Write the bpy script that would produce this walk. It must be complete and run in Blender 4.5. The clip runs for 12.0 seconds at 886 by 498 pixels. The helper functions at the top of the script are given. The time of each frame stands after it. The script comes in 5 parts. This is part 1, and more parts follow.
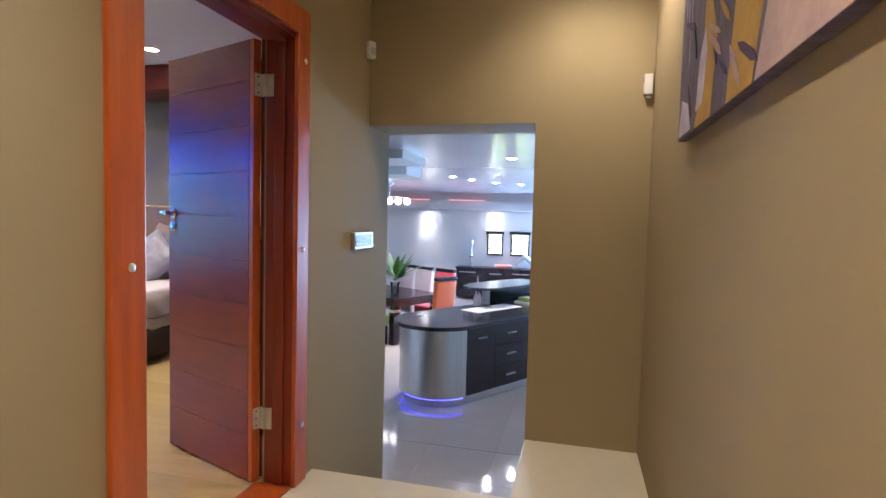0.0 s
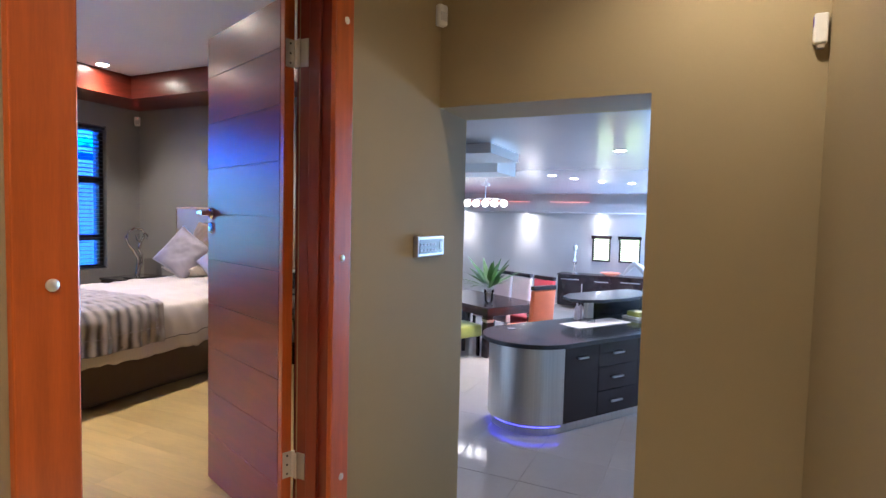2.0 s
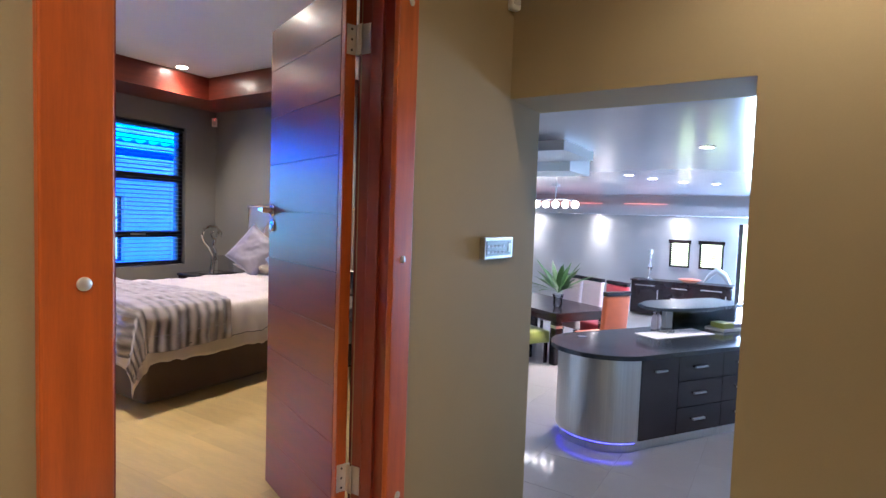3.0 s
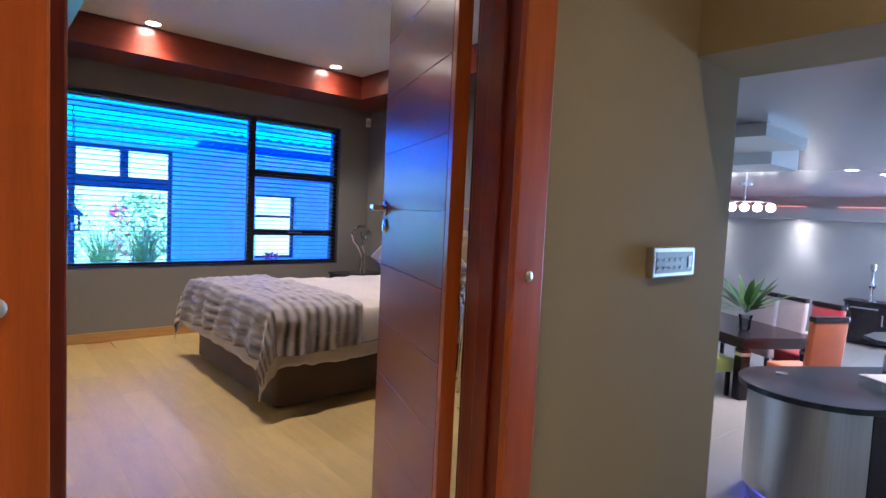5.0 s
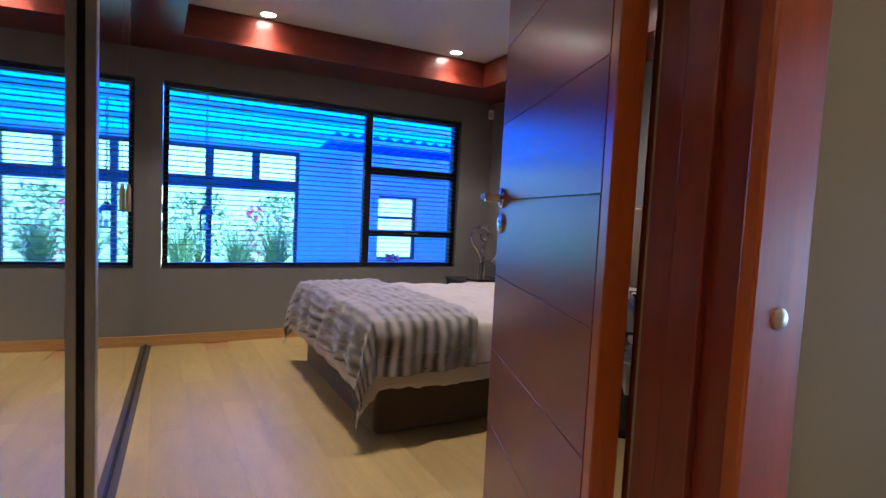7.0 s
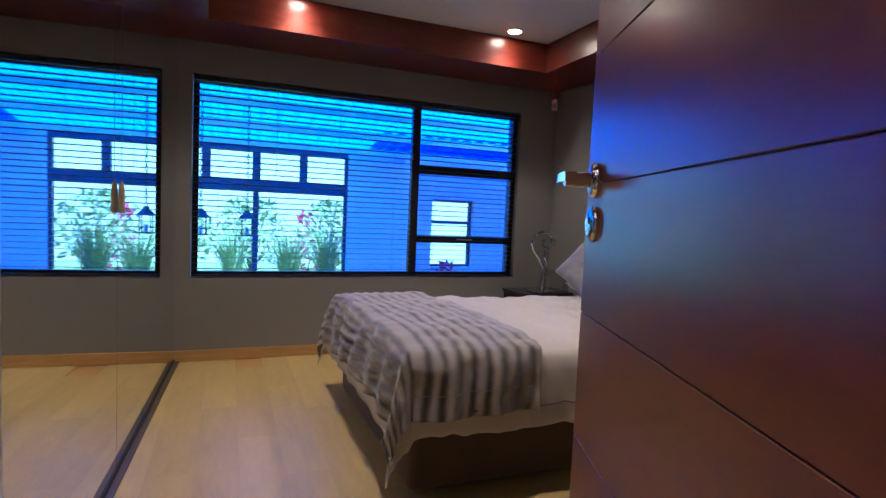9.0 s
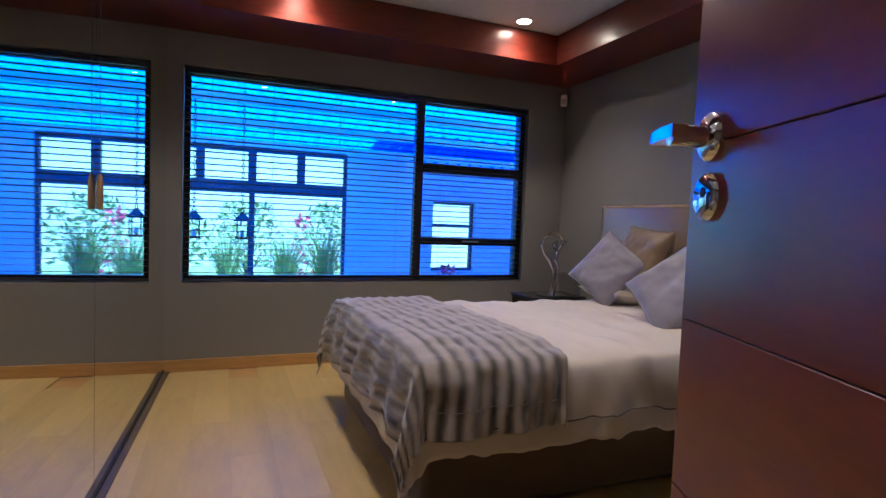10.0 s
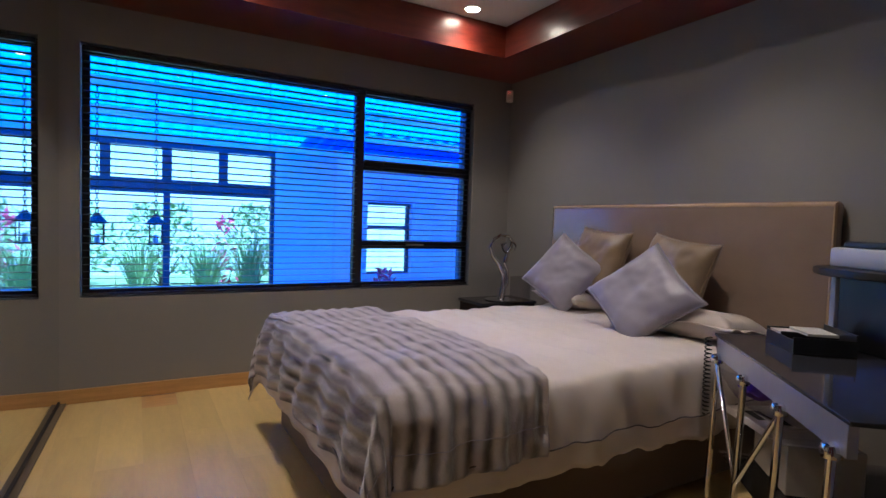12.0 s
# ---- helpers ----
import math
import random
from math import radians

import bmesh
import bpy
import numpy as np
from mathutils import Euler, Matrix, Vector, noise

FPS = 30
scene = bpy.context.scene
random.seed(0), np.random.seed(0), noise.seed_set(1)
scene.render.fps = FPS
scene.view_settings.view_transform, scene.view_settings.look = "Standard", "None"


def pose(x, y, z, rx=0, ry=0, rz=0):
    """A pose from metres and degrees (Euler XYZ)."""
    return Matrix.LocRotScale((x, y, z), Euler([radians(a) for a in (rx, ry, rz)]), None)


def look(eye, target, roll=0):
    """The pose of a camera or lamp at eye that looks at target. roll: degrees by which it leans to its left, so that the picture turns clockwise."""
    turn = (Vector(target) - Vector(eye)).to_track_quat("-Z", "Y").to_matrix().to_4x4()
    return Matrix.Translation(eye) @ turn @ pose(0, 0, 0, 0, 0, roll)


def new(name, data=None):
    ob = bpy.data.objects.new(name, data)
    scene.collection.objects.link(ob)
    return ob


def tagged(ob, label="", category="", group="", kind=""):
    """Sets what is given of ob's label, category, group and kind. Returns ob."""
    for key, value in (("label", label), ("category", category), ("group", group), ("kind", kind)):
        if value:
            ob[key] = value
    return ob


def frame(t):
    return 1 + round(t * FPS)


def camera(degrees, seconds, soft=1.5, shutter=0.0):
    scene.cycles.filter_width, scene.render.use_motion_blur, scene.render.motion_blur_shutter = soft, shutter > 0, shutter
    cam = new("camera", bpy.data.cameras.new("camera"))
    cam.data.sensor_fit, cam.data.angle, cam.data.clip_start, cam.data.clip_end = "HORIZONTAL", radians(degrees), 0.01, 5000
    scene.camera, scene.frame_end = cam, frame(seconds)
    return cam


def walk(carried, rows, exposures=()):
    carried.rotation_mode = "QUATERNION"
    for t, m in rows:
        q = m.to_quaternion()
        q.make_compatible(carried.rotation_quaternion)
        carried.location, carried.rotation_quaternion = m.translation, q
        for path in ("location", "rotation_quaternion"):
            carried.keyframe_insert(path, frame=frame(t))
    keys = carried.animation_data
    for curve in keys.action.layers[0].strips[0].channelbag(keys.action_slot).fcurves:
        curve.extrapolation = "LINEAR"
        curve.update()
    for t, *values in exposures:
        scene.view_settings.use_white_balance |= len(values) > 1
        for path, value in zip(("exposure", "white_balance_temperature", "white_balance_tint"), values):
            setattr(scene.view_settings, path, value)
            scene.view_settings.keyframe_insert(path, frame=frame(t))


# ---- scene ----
cam = camera(78.7, 12.0)
PATH = [
    (0, (0.144, 0.157, 1.264), (-0.336, 2.095, 1.148), 1.5),
    (0.5, (0.148, 0.325, 1.264), (-0.369, 2.254, 1.154), 1.4),
    (1, (0.146, 0.462, 1.257), (-0.458, 2.365, 1.141), 1.4),
    (1.5, (0.117, 0.629, 1.25), (-0.588, 2.497, 1.137), 1.5),
    (2, (0.085, 0.775, 1.251), (-0.756, 2.587, 1.14), 1.4),
    (2.5, (0.033, 0.861, 1.248), (-0.915, 2.619, 1.137), 1.7),
    (4.5, (-0.125, 1.257, 1.231), (-1.53, 2.675, 1.108), 2.5),
    (5, (-0.244, 1.402, 1.237), (-1.748, 2.715, 1.11), 2.7),
    (5.5, (-0.337, 1.457, 1.234), (-1.923, 2.669, 1.098), 2.5),
    (6, (-0.455, 1.546, 1.221), (-2.104, 2.669, 1.087), 2.6),
    (6.5, (-0.592, 1.66, 1.213), (-2.298, 2.695, 1.078), 2.7),
    (7, (-0.701, 1.748, 1.207), (-2.463, 2.684, 1.07), 2.8),
    (7.5, (-0.827, 1.811, 1.192), (-2.633, 2.661, 1.059), 2.7),
    (9.5, (-1.339, 2.066, 1.187), (-3.194, 2.801, 1.061), 2.5),
    (10, (-1.454, 2.061, 1.148), (-3.305, 2.811, 1.04), 2.3),
    (10.5, (-1.568, 2.07, 1.158), (-3.413, 2.832, 1.048), 2.3),
    (11, (-1.667, 2.068, 1.137), (-3.482, 2.902, 1.044), 2.2),
    (11.5, (-1.708, 2.058, 1.141), (-3.48, 2.98, 1.046), 2.0),
    (12, (-1.788, 2.074, 1.154), (-3.525, 3.061, 1.057), 1.9),
]
walk(cam, [(t, look(eye, target, roll)) for t, eye, target, roll in PATH], [(0.0, 3.55, 5700, 15), (2.5, 3.55, 5700, 15), (5.5, 2.9, 5700, 15), (7.5, 2.6, 5700, 15), (9.5, 2.4, 5700, 15), (12.0, 2.4, 5700, 15)])

# ---- world, sun, exposure ----
world = bpy.data.worlds.new("sky")
scene.world = world
world.use_nodes = True
_n = world.node_tree.nodes
_sky = _n.new("ShaderNodeTexSky")
_sky.sky_type, _sky.sun_disc = "NISHITA", False
_sky.sun_elevation, _sky.sun_rotation = radians(68), radians(60)
world.node_tree.links.new(_sky.outputs[0], _n["Background"].inputs[0])
_n["Background"].inputs[1].default_value = 0.15
sun = new("sun", bpy.data.lights.new("sun", "SUN"))
sun.data.energy, sun.data.angle, sun.data.color = 5.0, radians(0.5), (1.0, 0.96, 0.9)
sun.matrix_world = look((0, 0, 20), (-6.0, -3.45, 3))
WARM, SOFT = (1.0, 0.8, 0.56), (1.0, 0.86, 0.68)


def spot(x, y, z, watt, colour, degrees=110, blend=0.8, size=0.035, to=None):
    lamp = new("spot_lamp", bpy.data.lights.new("spot_lamp", "SPOT"))
    lamp.data.energy, lamp.data.color, lamp.data.spot_size = 0.58 * watt, colour, radians(degrees)
    lamp.data.spot_blend, lamp.data.shadow_soft_size = blend, size
    lamp.matrix_world = look((x, y, z), to or (x, y + 0.001, z - 1))
    return lamp


# ---- materials ----
def mat(name, colour, rough=0.5, metal=0.0, vary=0.12, scale=6.0, grain=60.0, bump=0.0, rnd=0.0, stretch=(1, 1, 1), coat=0.0,
        second=None, bump_scale=None, spec=0.5, sheen=0.0):
    """A surface with a broad and a fine variation of its colour, some of its gloss, and a fine relief."""
    m = bpy.data.materials.new(name)
    m.use_nodes = True
    t = m.node_tree
    b = t.nodes["Principled BSDF"]
    link = t.links.new
    tc = t.nodes.new("ShaderNodeTexCoord")
    mp = t.nodes.new("ShaderNodeMapping")
    mp.inputs["Scale"].default_value = stretch
    link(tc.outputs["Object"], mp.inputs[0])
    big, fine = t.nodes.new("ShaderNodeTexNoise"), t.nodes.new("ShaderNodeTexNoise")
    big.inputs["Scale"].default_value, big.inputs["Detail"].default_value = scale, 4
    fine.inputs["Scale"].default_value, fine.inputs["Detail"].default_value = grain, 3
    vec = mp.outputs[0]
    if rnd:
        oi = t.nodes.new("ShaderNodeObjectInfo")
        sh = t.nodes.new("ShaderNodeVectorMath")
        sh.operation = "MULTIPLY_ADD"
        cmb = t.nodes.new("ShaderNodeCombineXYZ")
        for k in range(3):
            link(oi.outputs["Random"], cmb.inputs[k])
        link(cmb.outputs[0], sh.inputs[0])
        sh.inputs[1].default_value = (37, 53, 71)
        link(mp.outputs[0], sh.inputs[2])
        vec = sh.outputs[0]
    link(vec, big.inputs["Vector"])
    link(vec, fine.inputs["Vector"])
    mix = t.nodes.new("ShaderNodeMix")
    mix.data_type = "RGBA"
    mix.inputs["A"].default_value = (*[c * (1 - vary) for c in colour], 1)
    mix.inputs["B"].default_value = (*(second or [min(1, c * (1 + vary)) for c in colour]), 1)
    add = t.nodes.new("ShaderNodeMath")
    add.operation = "MULTIPLY_ADD"
    link(fine.outputs[0], add.inputs[0])
    add.inputs[1].default_value = 0.5
    half = t.nodes.new("ShaderNodeMath")
    half.operation = "MULTIPLY_ADD"
    link(big.outputs[0], half.inputs[0])
    half.inputs[1].default_value, half.inputs[2].default_value = 1.4, -0.45
    link(half.outputs[0], add.inputs[2])
    link(add.outputs[0], mix.inputs["Factor"])
    col = mix.outputs["Result"]
    if rnd:
        hsv = t.nodes.new("ShaderNodeHueSaturation")
        val = t.nodes.new("ShaderNodeMapRange")
        val.inputs["To Min"].default_value, val.inputs["To Max"].default_value = 1 - rnd, 1 + rnd
        link(oi.outputs["Random"], val.inputs[0])
        link(val.outputs[0], hsv.inputs["Value"])
        link(col, hsv.inputs["Color"])
        col = hsv.outputs[0]
    link(col, b.inputs["Base Color"])
    rr = t.nodes.new("ShaderNodeMapRange")
    rr.inputs["To Min"].default_value, rr.inputs["To Max"].default_value = max(0.02, rough * 0.85), min(1, rough * 1.15)
    link(big.outputs[0], rr.inputs[0])
    link(rr.outputs[0], b.inputs["Roughness"])
    b.inputs["Metallic"].default_value = metal
    b.inputs["Coat Weight"].default_value = coat
    b.inputs["Coat Roughness"].default_value = 0.2
    b.inputs["Specular IOR Level"].default_value = spec
    b.inputs["Sheen Weight"].default_value = sheen
    if bump:
        bp = t.nodes.new("ShaderNodeBump")
        bp.inputs["Strength"].default_value, bp.inputs["Distance"].default_value = bump, bump_scale or 0.003
        link(fine.outputs[0], bp.inputs["Height"])
        link(bp.outputs[0], b.inputs["Normal"])
    return m


def glow(name, colour, strength):
    m = bpy.data.materials.new(name)
    m.use_nodes = True
    b = m.node_tree.nodes["Principled BSDF"]
    b.inputs["Base Color"].default_value = (0.8, 0.8, 0.8, 1)
    b.inputs["Emission Color"].default_value = (*colour, 1)
    b.inputs["Emission Strength"].default_value = strength
    return m


def glass_mat(name, colour, rough=0.0, mixing=0.9):
    """Thin glass: straight through, with a mirror-like share by angle."""
    m = bpy.data.materials.new(name)
    m.use_nodes = True
    t = m.node_tree
    t.nodes.remove(t.nodes["Principled BSDF"])
    tr, gl, fr, mx = (t.nodes.new(k) for k in ("ShaderNodeBsdfTransparent", "ShaderNodeBsdfGlossy", "ShaderNodeFresnel", "ShaderNodeMixShader"))
    tr.inputs[0].default_value = (*colour, 1)
    gl.inputs["Roughness"].default_value = rough
    t.links.new(fr.outputs[0], mx.inputs[0])
    t.links.new(tr.outputs[0], mx.inputs[1])
    t.links.new(gl.outputs[0], mx.inputs[2])
    t.links.new(mx.outputs[0], t.nodes["Material Output"].inputs[0])
    return m


M_OLIVE = mat("olive_paint", (0.34, 0.268, 0.15), 0.8, spec=0.15, vary=0.06, scale=1.6, grain=140, bump=0.12, bump_scale=0.001)
M_GREY = mat("grey_paint", (0.24, 0.226, 0.214), 0.75, spec=0.2, vary=0.06, scale=1.5, grain=140, bump=0.12, bump_scale=0.001)
M_KWALL = mat("pale_grey_paint", (0.5, 0.51, 0.52), 0.6, vary=0.05, scale=1.2, grain=120, bump=0.1, bump_scale=0.001)
M_WHITE = mat("white_ceiling_paint", (0.72, 0.72, 0.71), 0.6, vary=0.04, scale=1.5, grain=90, bump=0.08, bump_scale=0.001)
M_KCEIL = mat("gloss_ceiling", (0.5, 0.49, 0.54), 0.15, vary=0.04, scale=0.8, grain=20, coat=0.3)
M_DOOR = mat("red_mahogany_varnish", (0.24, 0.028, 0.015), 0.34, vary=0.3, scale=3, grain=26, stretch=(1.2, 9, 9), coat=0.5, bump=0.06, bump_scale=0.001)
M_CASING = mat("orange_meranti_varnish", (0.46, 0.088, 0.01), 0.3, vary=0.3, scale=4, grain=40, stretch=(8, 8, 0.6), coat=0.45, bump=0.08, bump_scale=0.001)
# the casing's meranti again, with the shade of the reveal put into its colour
M_JAMB = mat("shaded_meranti_varnish", (0.2, 0.025, 0.009), 0.3, vary=0.3, scale=4, grain=40, stretch=(8, 8, 0.6), coat=0.45, bump=0.08, bump_scale=0.001)
M_FASCIA = mat("dark_red_fascia_wood", (0.15, 0.022, 0.011), 0.33, vary=0.35, scale=3, grain=30, stretch=(2, 2, 14), coat=0.35, bump=0.06, bump_scale=0.001)
M_PLANK = mat("maple_laminate", (0.57, 0.4, 0.155), 0.45, vary=0.12, scale=2.2, grain=9, stretch=(1.6, 9, 9), rnd=0.1, coat=0.15)
M_SKIRT = mat("honey_skirting_wood", (0.5, 0.27, 0.09), 0.35, vary=0.2, scale=4, grain=30, stretch=(14, 1.2, 14), coat=0.2)
M_TILE = mat("cream_hall_tile", (0.63, 0.56, 0.42), 0.3, vary=0.06, scale=4, grain=50, rnd=0.03, bump=0.03)
M_GROUT = mat("grey_grout", (0.3, 0.27, 0.22), 0.8, vary=0.15, scale=20, grain=120)
M_KTILE = mat("polished_porcelain", (0.5, 0.44, 0.4), 0.08, vary=0.05, scale=2, grain=20, rnd=0.02)
M_DARKFRAME = mat("dark_bronze_aluminium", (0.025, 0.022, 0.022), 0.4, metal=0.3, vary=0.15, scale=10, grain=120)
M_SLAT = mat("dark_blind_slat", (0.06, 0.065, 0.075), 0.4, metal=0.1, vary=0.1, scale=8, grain=60)
M_CORD = mat("blind_cord", (0.12, 0.12, 0.13), 0.7)
M_CHROME = mat("chrome", (0.8, 0.8, 0.82), 0.09, metal=1.0, vary=0.04, scale=12, grain=60)
M_STEEL = mat("brushed_steel", (0.62, 0.6, 0.56), 0.3, metal=1.0, vary=0.12, scale=5, grain=60, stretch=(14, 14, 0.3))
M_NICKEL = mat("satin_nickel", (0.68, 0.64, 0.57), 0.45, metal=0.8, vary=0.08, scale=14, grain=80)
M_ALU = mat("satin_aluminium", (0.5, 0.49, 0.48), 0.38, metal=0.85, vary=0.06, scale=8, grain=80, stretch=(6, 6, 0.4))
M_MIRROR = mat("mirror_silver", (0.86, 0.88, 0.87), 0.02, metal=1.0, vary=0.01)
M_TRACK = mat("bronze_track", (0.13, 0.095, 0.06), 0.5, metal=0.3, vary=0.15, scale=8, grain=80)
M_RUBBER = mat("black_rubber", (0.012, 0.011, 0.011), 0.6)
M_BED = mat("brown_suede", (0.095, 0.058, 0.041), 0.85, vary=0.16, scale=8, grain=160, bump=0.2, sheen=0.3)
M_LINEN = mat("cream_cotton", (0.58, 0.505, 0.45), 0.8, vary=0.05, scale=5, grain=260, bump=0.15, bump_scale=0.001, sheen=0.15)
M_PIPE = mat("dark_piping", (0.06, 0.045, 0.05), 0.7)
M_LILAC = mat("silver_lilac_satin", (0.27, 0.245, 0.3), 0.42, vary=0.1, scale=6, grain=200, bump=0.12, bump_scale=0.001, sheen=0.3)
M_TAN = mat("taupe_satin", (0.22, 0.15, 0.088), 0.45, vary=0.1, scale=6, grain=200, bump=0.12, bump_scale=0.001, sheen=0.3)
M_HEADB = mat("taupe_patent_leather", (0.26, 0.185, 0.135), 0.22, vary=0.1, scale=6, grain=120, bump=0.1, coat=0.4)
# headboard edge: the gloss along it is painted as a lighter leather colour
M_HEDGE = mat("patent_edge_sheen", (0.4, 0.27, 0.16), 0.25, vary=0.15, scale=8, grain=60, coat=0.3)
M_WHITEPL = mat("white_plastic", (0.72, 0.7, 0.64), 0.4, vary=0.03)
M_GREYPL = mat("pale_grey_plastic", (0.5, 0.49, 0.47), 0.45, vary=0.05)
M_BLACKPL = mat("black_plastic", (0.02, 0.02, 0.022), 0.35, vary=0.1)
M_SMOKE = mat("smoked_glass_top", (0.035, 0.035, 0.042), 0.06, vary=0.1, coat=0.0, spec=0.35)
M_EBONY = mat("ebony_veneer", (0.02, 0.01, 0.011), 0.24, vary=0.12, scale=4, grain=40)
M_GRANITE = mat("black_granite", (0.03, 0.033, 0.04), 0.12, vary=0.5, scale=40, grain=260)
M_GLASS = glass_mat("clear_glass", (0.93, 0.96, 0.96))
# blue cast of the daylight, put into the glass colour
M_TINT = glass_mat("daylight_blue_glass", (0.5, 0.76, 1.0))
M_LAMP = glow("lamp_face", (1.0, 0.85, 0.62), 18)
M_LAMPK = glow("cool_lamp_face", (1.0, 0.93, 0.85), 24)
M_GLOBE = glow("opal_globe", (1.0, 0.92, 0.82), 1.35)
M_LED = glow("blue_led", (0.06, 0.05, 1.0), 0.5)
M_LEDRED = glow("red_led", (1.0, 0.02, 0.02), 5)
M_LEDORANGE = glow("orange_cove_led", (1.0, 0.16, 0.07), 0.14)
M_ORANGE = mat("orange_velvet", (0.75, 0.16, 0.045), 0.7, vary=0.12, scale=6, grain=120, sheen=0.4)
M_GREEN = mat("lime_velvet", (0.34, 0.36, 0.06), 0.7, vary=0.12, scale=6, grain=120, sheen=0.4)
M_RED = mat("crimson_velvet", (0.42, 0.02, 0.04), 0.7, vary=0.12, scale=6, grain=120, sheen=0.4)
M_MAUVE = mat("pale_mauve_velvet", (0.52, 0.44, 0.46), 0.7, vary=0.1, scale=6, grain=120, sheen=0.4)
M_LEAF = mat("glossy_leaf", (0.045, 0.12, 0.025), 0.4, vary=0.35, scale=6, grain=60)
M_GRASS = mat("garden_leaf", (0.3, 0.4, 0.16), 0.6, vary=0.5, scale=3, grain=30)
M_FLOWER = mat("pink_flower", (0.7, 0.08, 0.16), 0.6, vary=0.2)
M_BARK = mat("shrub_bark", (0.12, 0.09, 0.06), 0.9, vary=0.3)
M_RENDERW = mat("white_plaster", (0.72, 0.73, 0.74), 0.8, vary=0.06, scale=2, grain=60, bump=0.2)
M_PAVE = mat("patio_paving", (0.4, 0.38, 0.35), 0.7, vary=0.15, scale=4, grain=60)
M_EARTH = mat("lawn_ground", (0.2, 0.26, 0.1), 0.95, vary=0.35, scale=2, grain=30, bump=0.3)
M_PAPER = mat("printed_paper", (0.72, 0.66, 0.62), 0.6, vary=0.08, scale=18, grain=40)
M_CARD = mat("kraft_card", (0.42, 0.36, 0.28), 0.8, vary=0.1)
M_PURPLE = mat("purple_cloth", (0.1, 0.03, 0.25), 0.7, vary=0.2)
M_ACRYL = glass_mat("acrylic", (0.86, 0.86, 0.88), 0.05)
M_BRASSW = mat("turned_pale_wood", (0.45, 0.3, 0.16), 0.5, vary=0.15)


def roof_sheet_mat():
    """Blue translucent corrugated sheet: lets the daylight through, scattered."""
    m = bpy.data.materials.new("blue_polycarbonate")
    m.use_nodes = True
    t = m.node_tree
    t.nodes.remove(t.nodes["Principled BSDF"])
    tl, df, mx = (t.nodes.new(k) for k in ("ShaderNodeBsdfTranslucent", "ShaderNodeBsdfDiffuse", "ShaderNodeMixShader"))
    tl.inputs[0].default_value, df.inputs[0].default_value, mx.inputs[0].default_value = (0.016, 0.235, 0.92, 1), (0.09, 0.36, 0.9, 1), 0.2
    t.links.new(tl.outputs[0], mx.inputs[1])
    t.links.new(df.outputs[0], mx.inputs[2])
    t.links.new(mx.outputs[0], t.nodes["Material Output"].inputs[0])
    return m


M_ROOF = roof_sheet_mat()


def fur_mat():
    """Striped faux fur: soft bands across the throw, broken up along their length."""
    m = mat("striped_faux_fur", (0.3, 0.27, 0.26), 0.85, vary=0.2, scale=9, grain=120, bump=0.5, bump_scale=0.006, sheen=0.5)
    t = m.node_tree
    b = t.nodes["Principled BSDF"]
    uv, sep, ns = t.nodes.new("ShaderNodeTexCoord"), t.nodes.new("ShaderNodeSeparateXYZ"), t.nodes.new("ShaderNodeTexNoise")
    ns.inputs["Scale"].default_value, ns.inputs["Detail"].default_value = 7, 4
    t.links.new(uv.outputs["UV"], sep.inputs[0])
    t.links.new(uv.outputs["UV"], ns.inputs["Vector"])
    k = t.nodes.new("ShaderNodeMath")
    k.operation, k.inputs[1].default_value = "MULTIPLY", 2 * math.pi / 0.068
    t.links.new(sep.outputs[1], k.inputs[0])
    w = t.nodes.new("ShaderNodeMath")
    w.operation, w.inputs[1].default_value = "MULTIPLY_ADD", 3.0
    t.links.new(ns.outputs[0], w.inputs[0])
    t.links.new(k.outputs[0], w.inputs[2])
    sn = t.nodes.new("ShaderNodeMath")
    sn.operation = "SINE"
    t.links.new(w.outputs[0], sn.inputs[0])
    rp = t.nodes.new("ShaderNodeMapRange")
    rp.inputs["From Min"].default_value = -1
    t.links.new(sn.outputs[0], rp.inputs[0])
    mx = t.nodes.new("ShaderNodeMix")
    mx.data_type = "RGBA"
    mx.inputs["A"].default_value, mx.inputs["B"].default_value = (0.085, 0.066, 0.062, 1), (0.39, 0.335, 0.315, 1)
    t.links.new(rp.outputs[0], mx.inputs["Factor"])
    t.links.new(mx.outputs["Result"], b.inputs["Base Color"])
    return m


M_FUR = fur_mat()


# ---- mesh helpers ----
def box(bm, x0, x1, y0, y1, z0, z1, bevel=0.0, seg=2):
    v = [bm.verts.new(p) for p in ((x0, y0, z0), (x1, y0, z0), (x1, y1, z0), (x0, y1, z0), (x0, y0, z1), (x1, y0, z1), (x1, y1, z1), (x0, y1, z1))]
    f = [bm.faces.new([v[i] for i in q]) for q in ((3, 2, 1, 0), (4, 5, 6, 7), (0, 1, 5, 4), (1, 2, 6, 5), (2, 3, 7, 6), (3, 0, 4, 7))]
    if bevel:
        bmesh.ops.bevel(bm, geom=list({e for q in f for e in q.edges}), offset=bevel, segments=seg, affect="EDGES", profile=0.5)
    return v


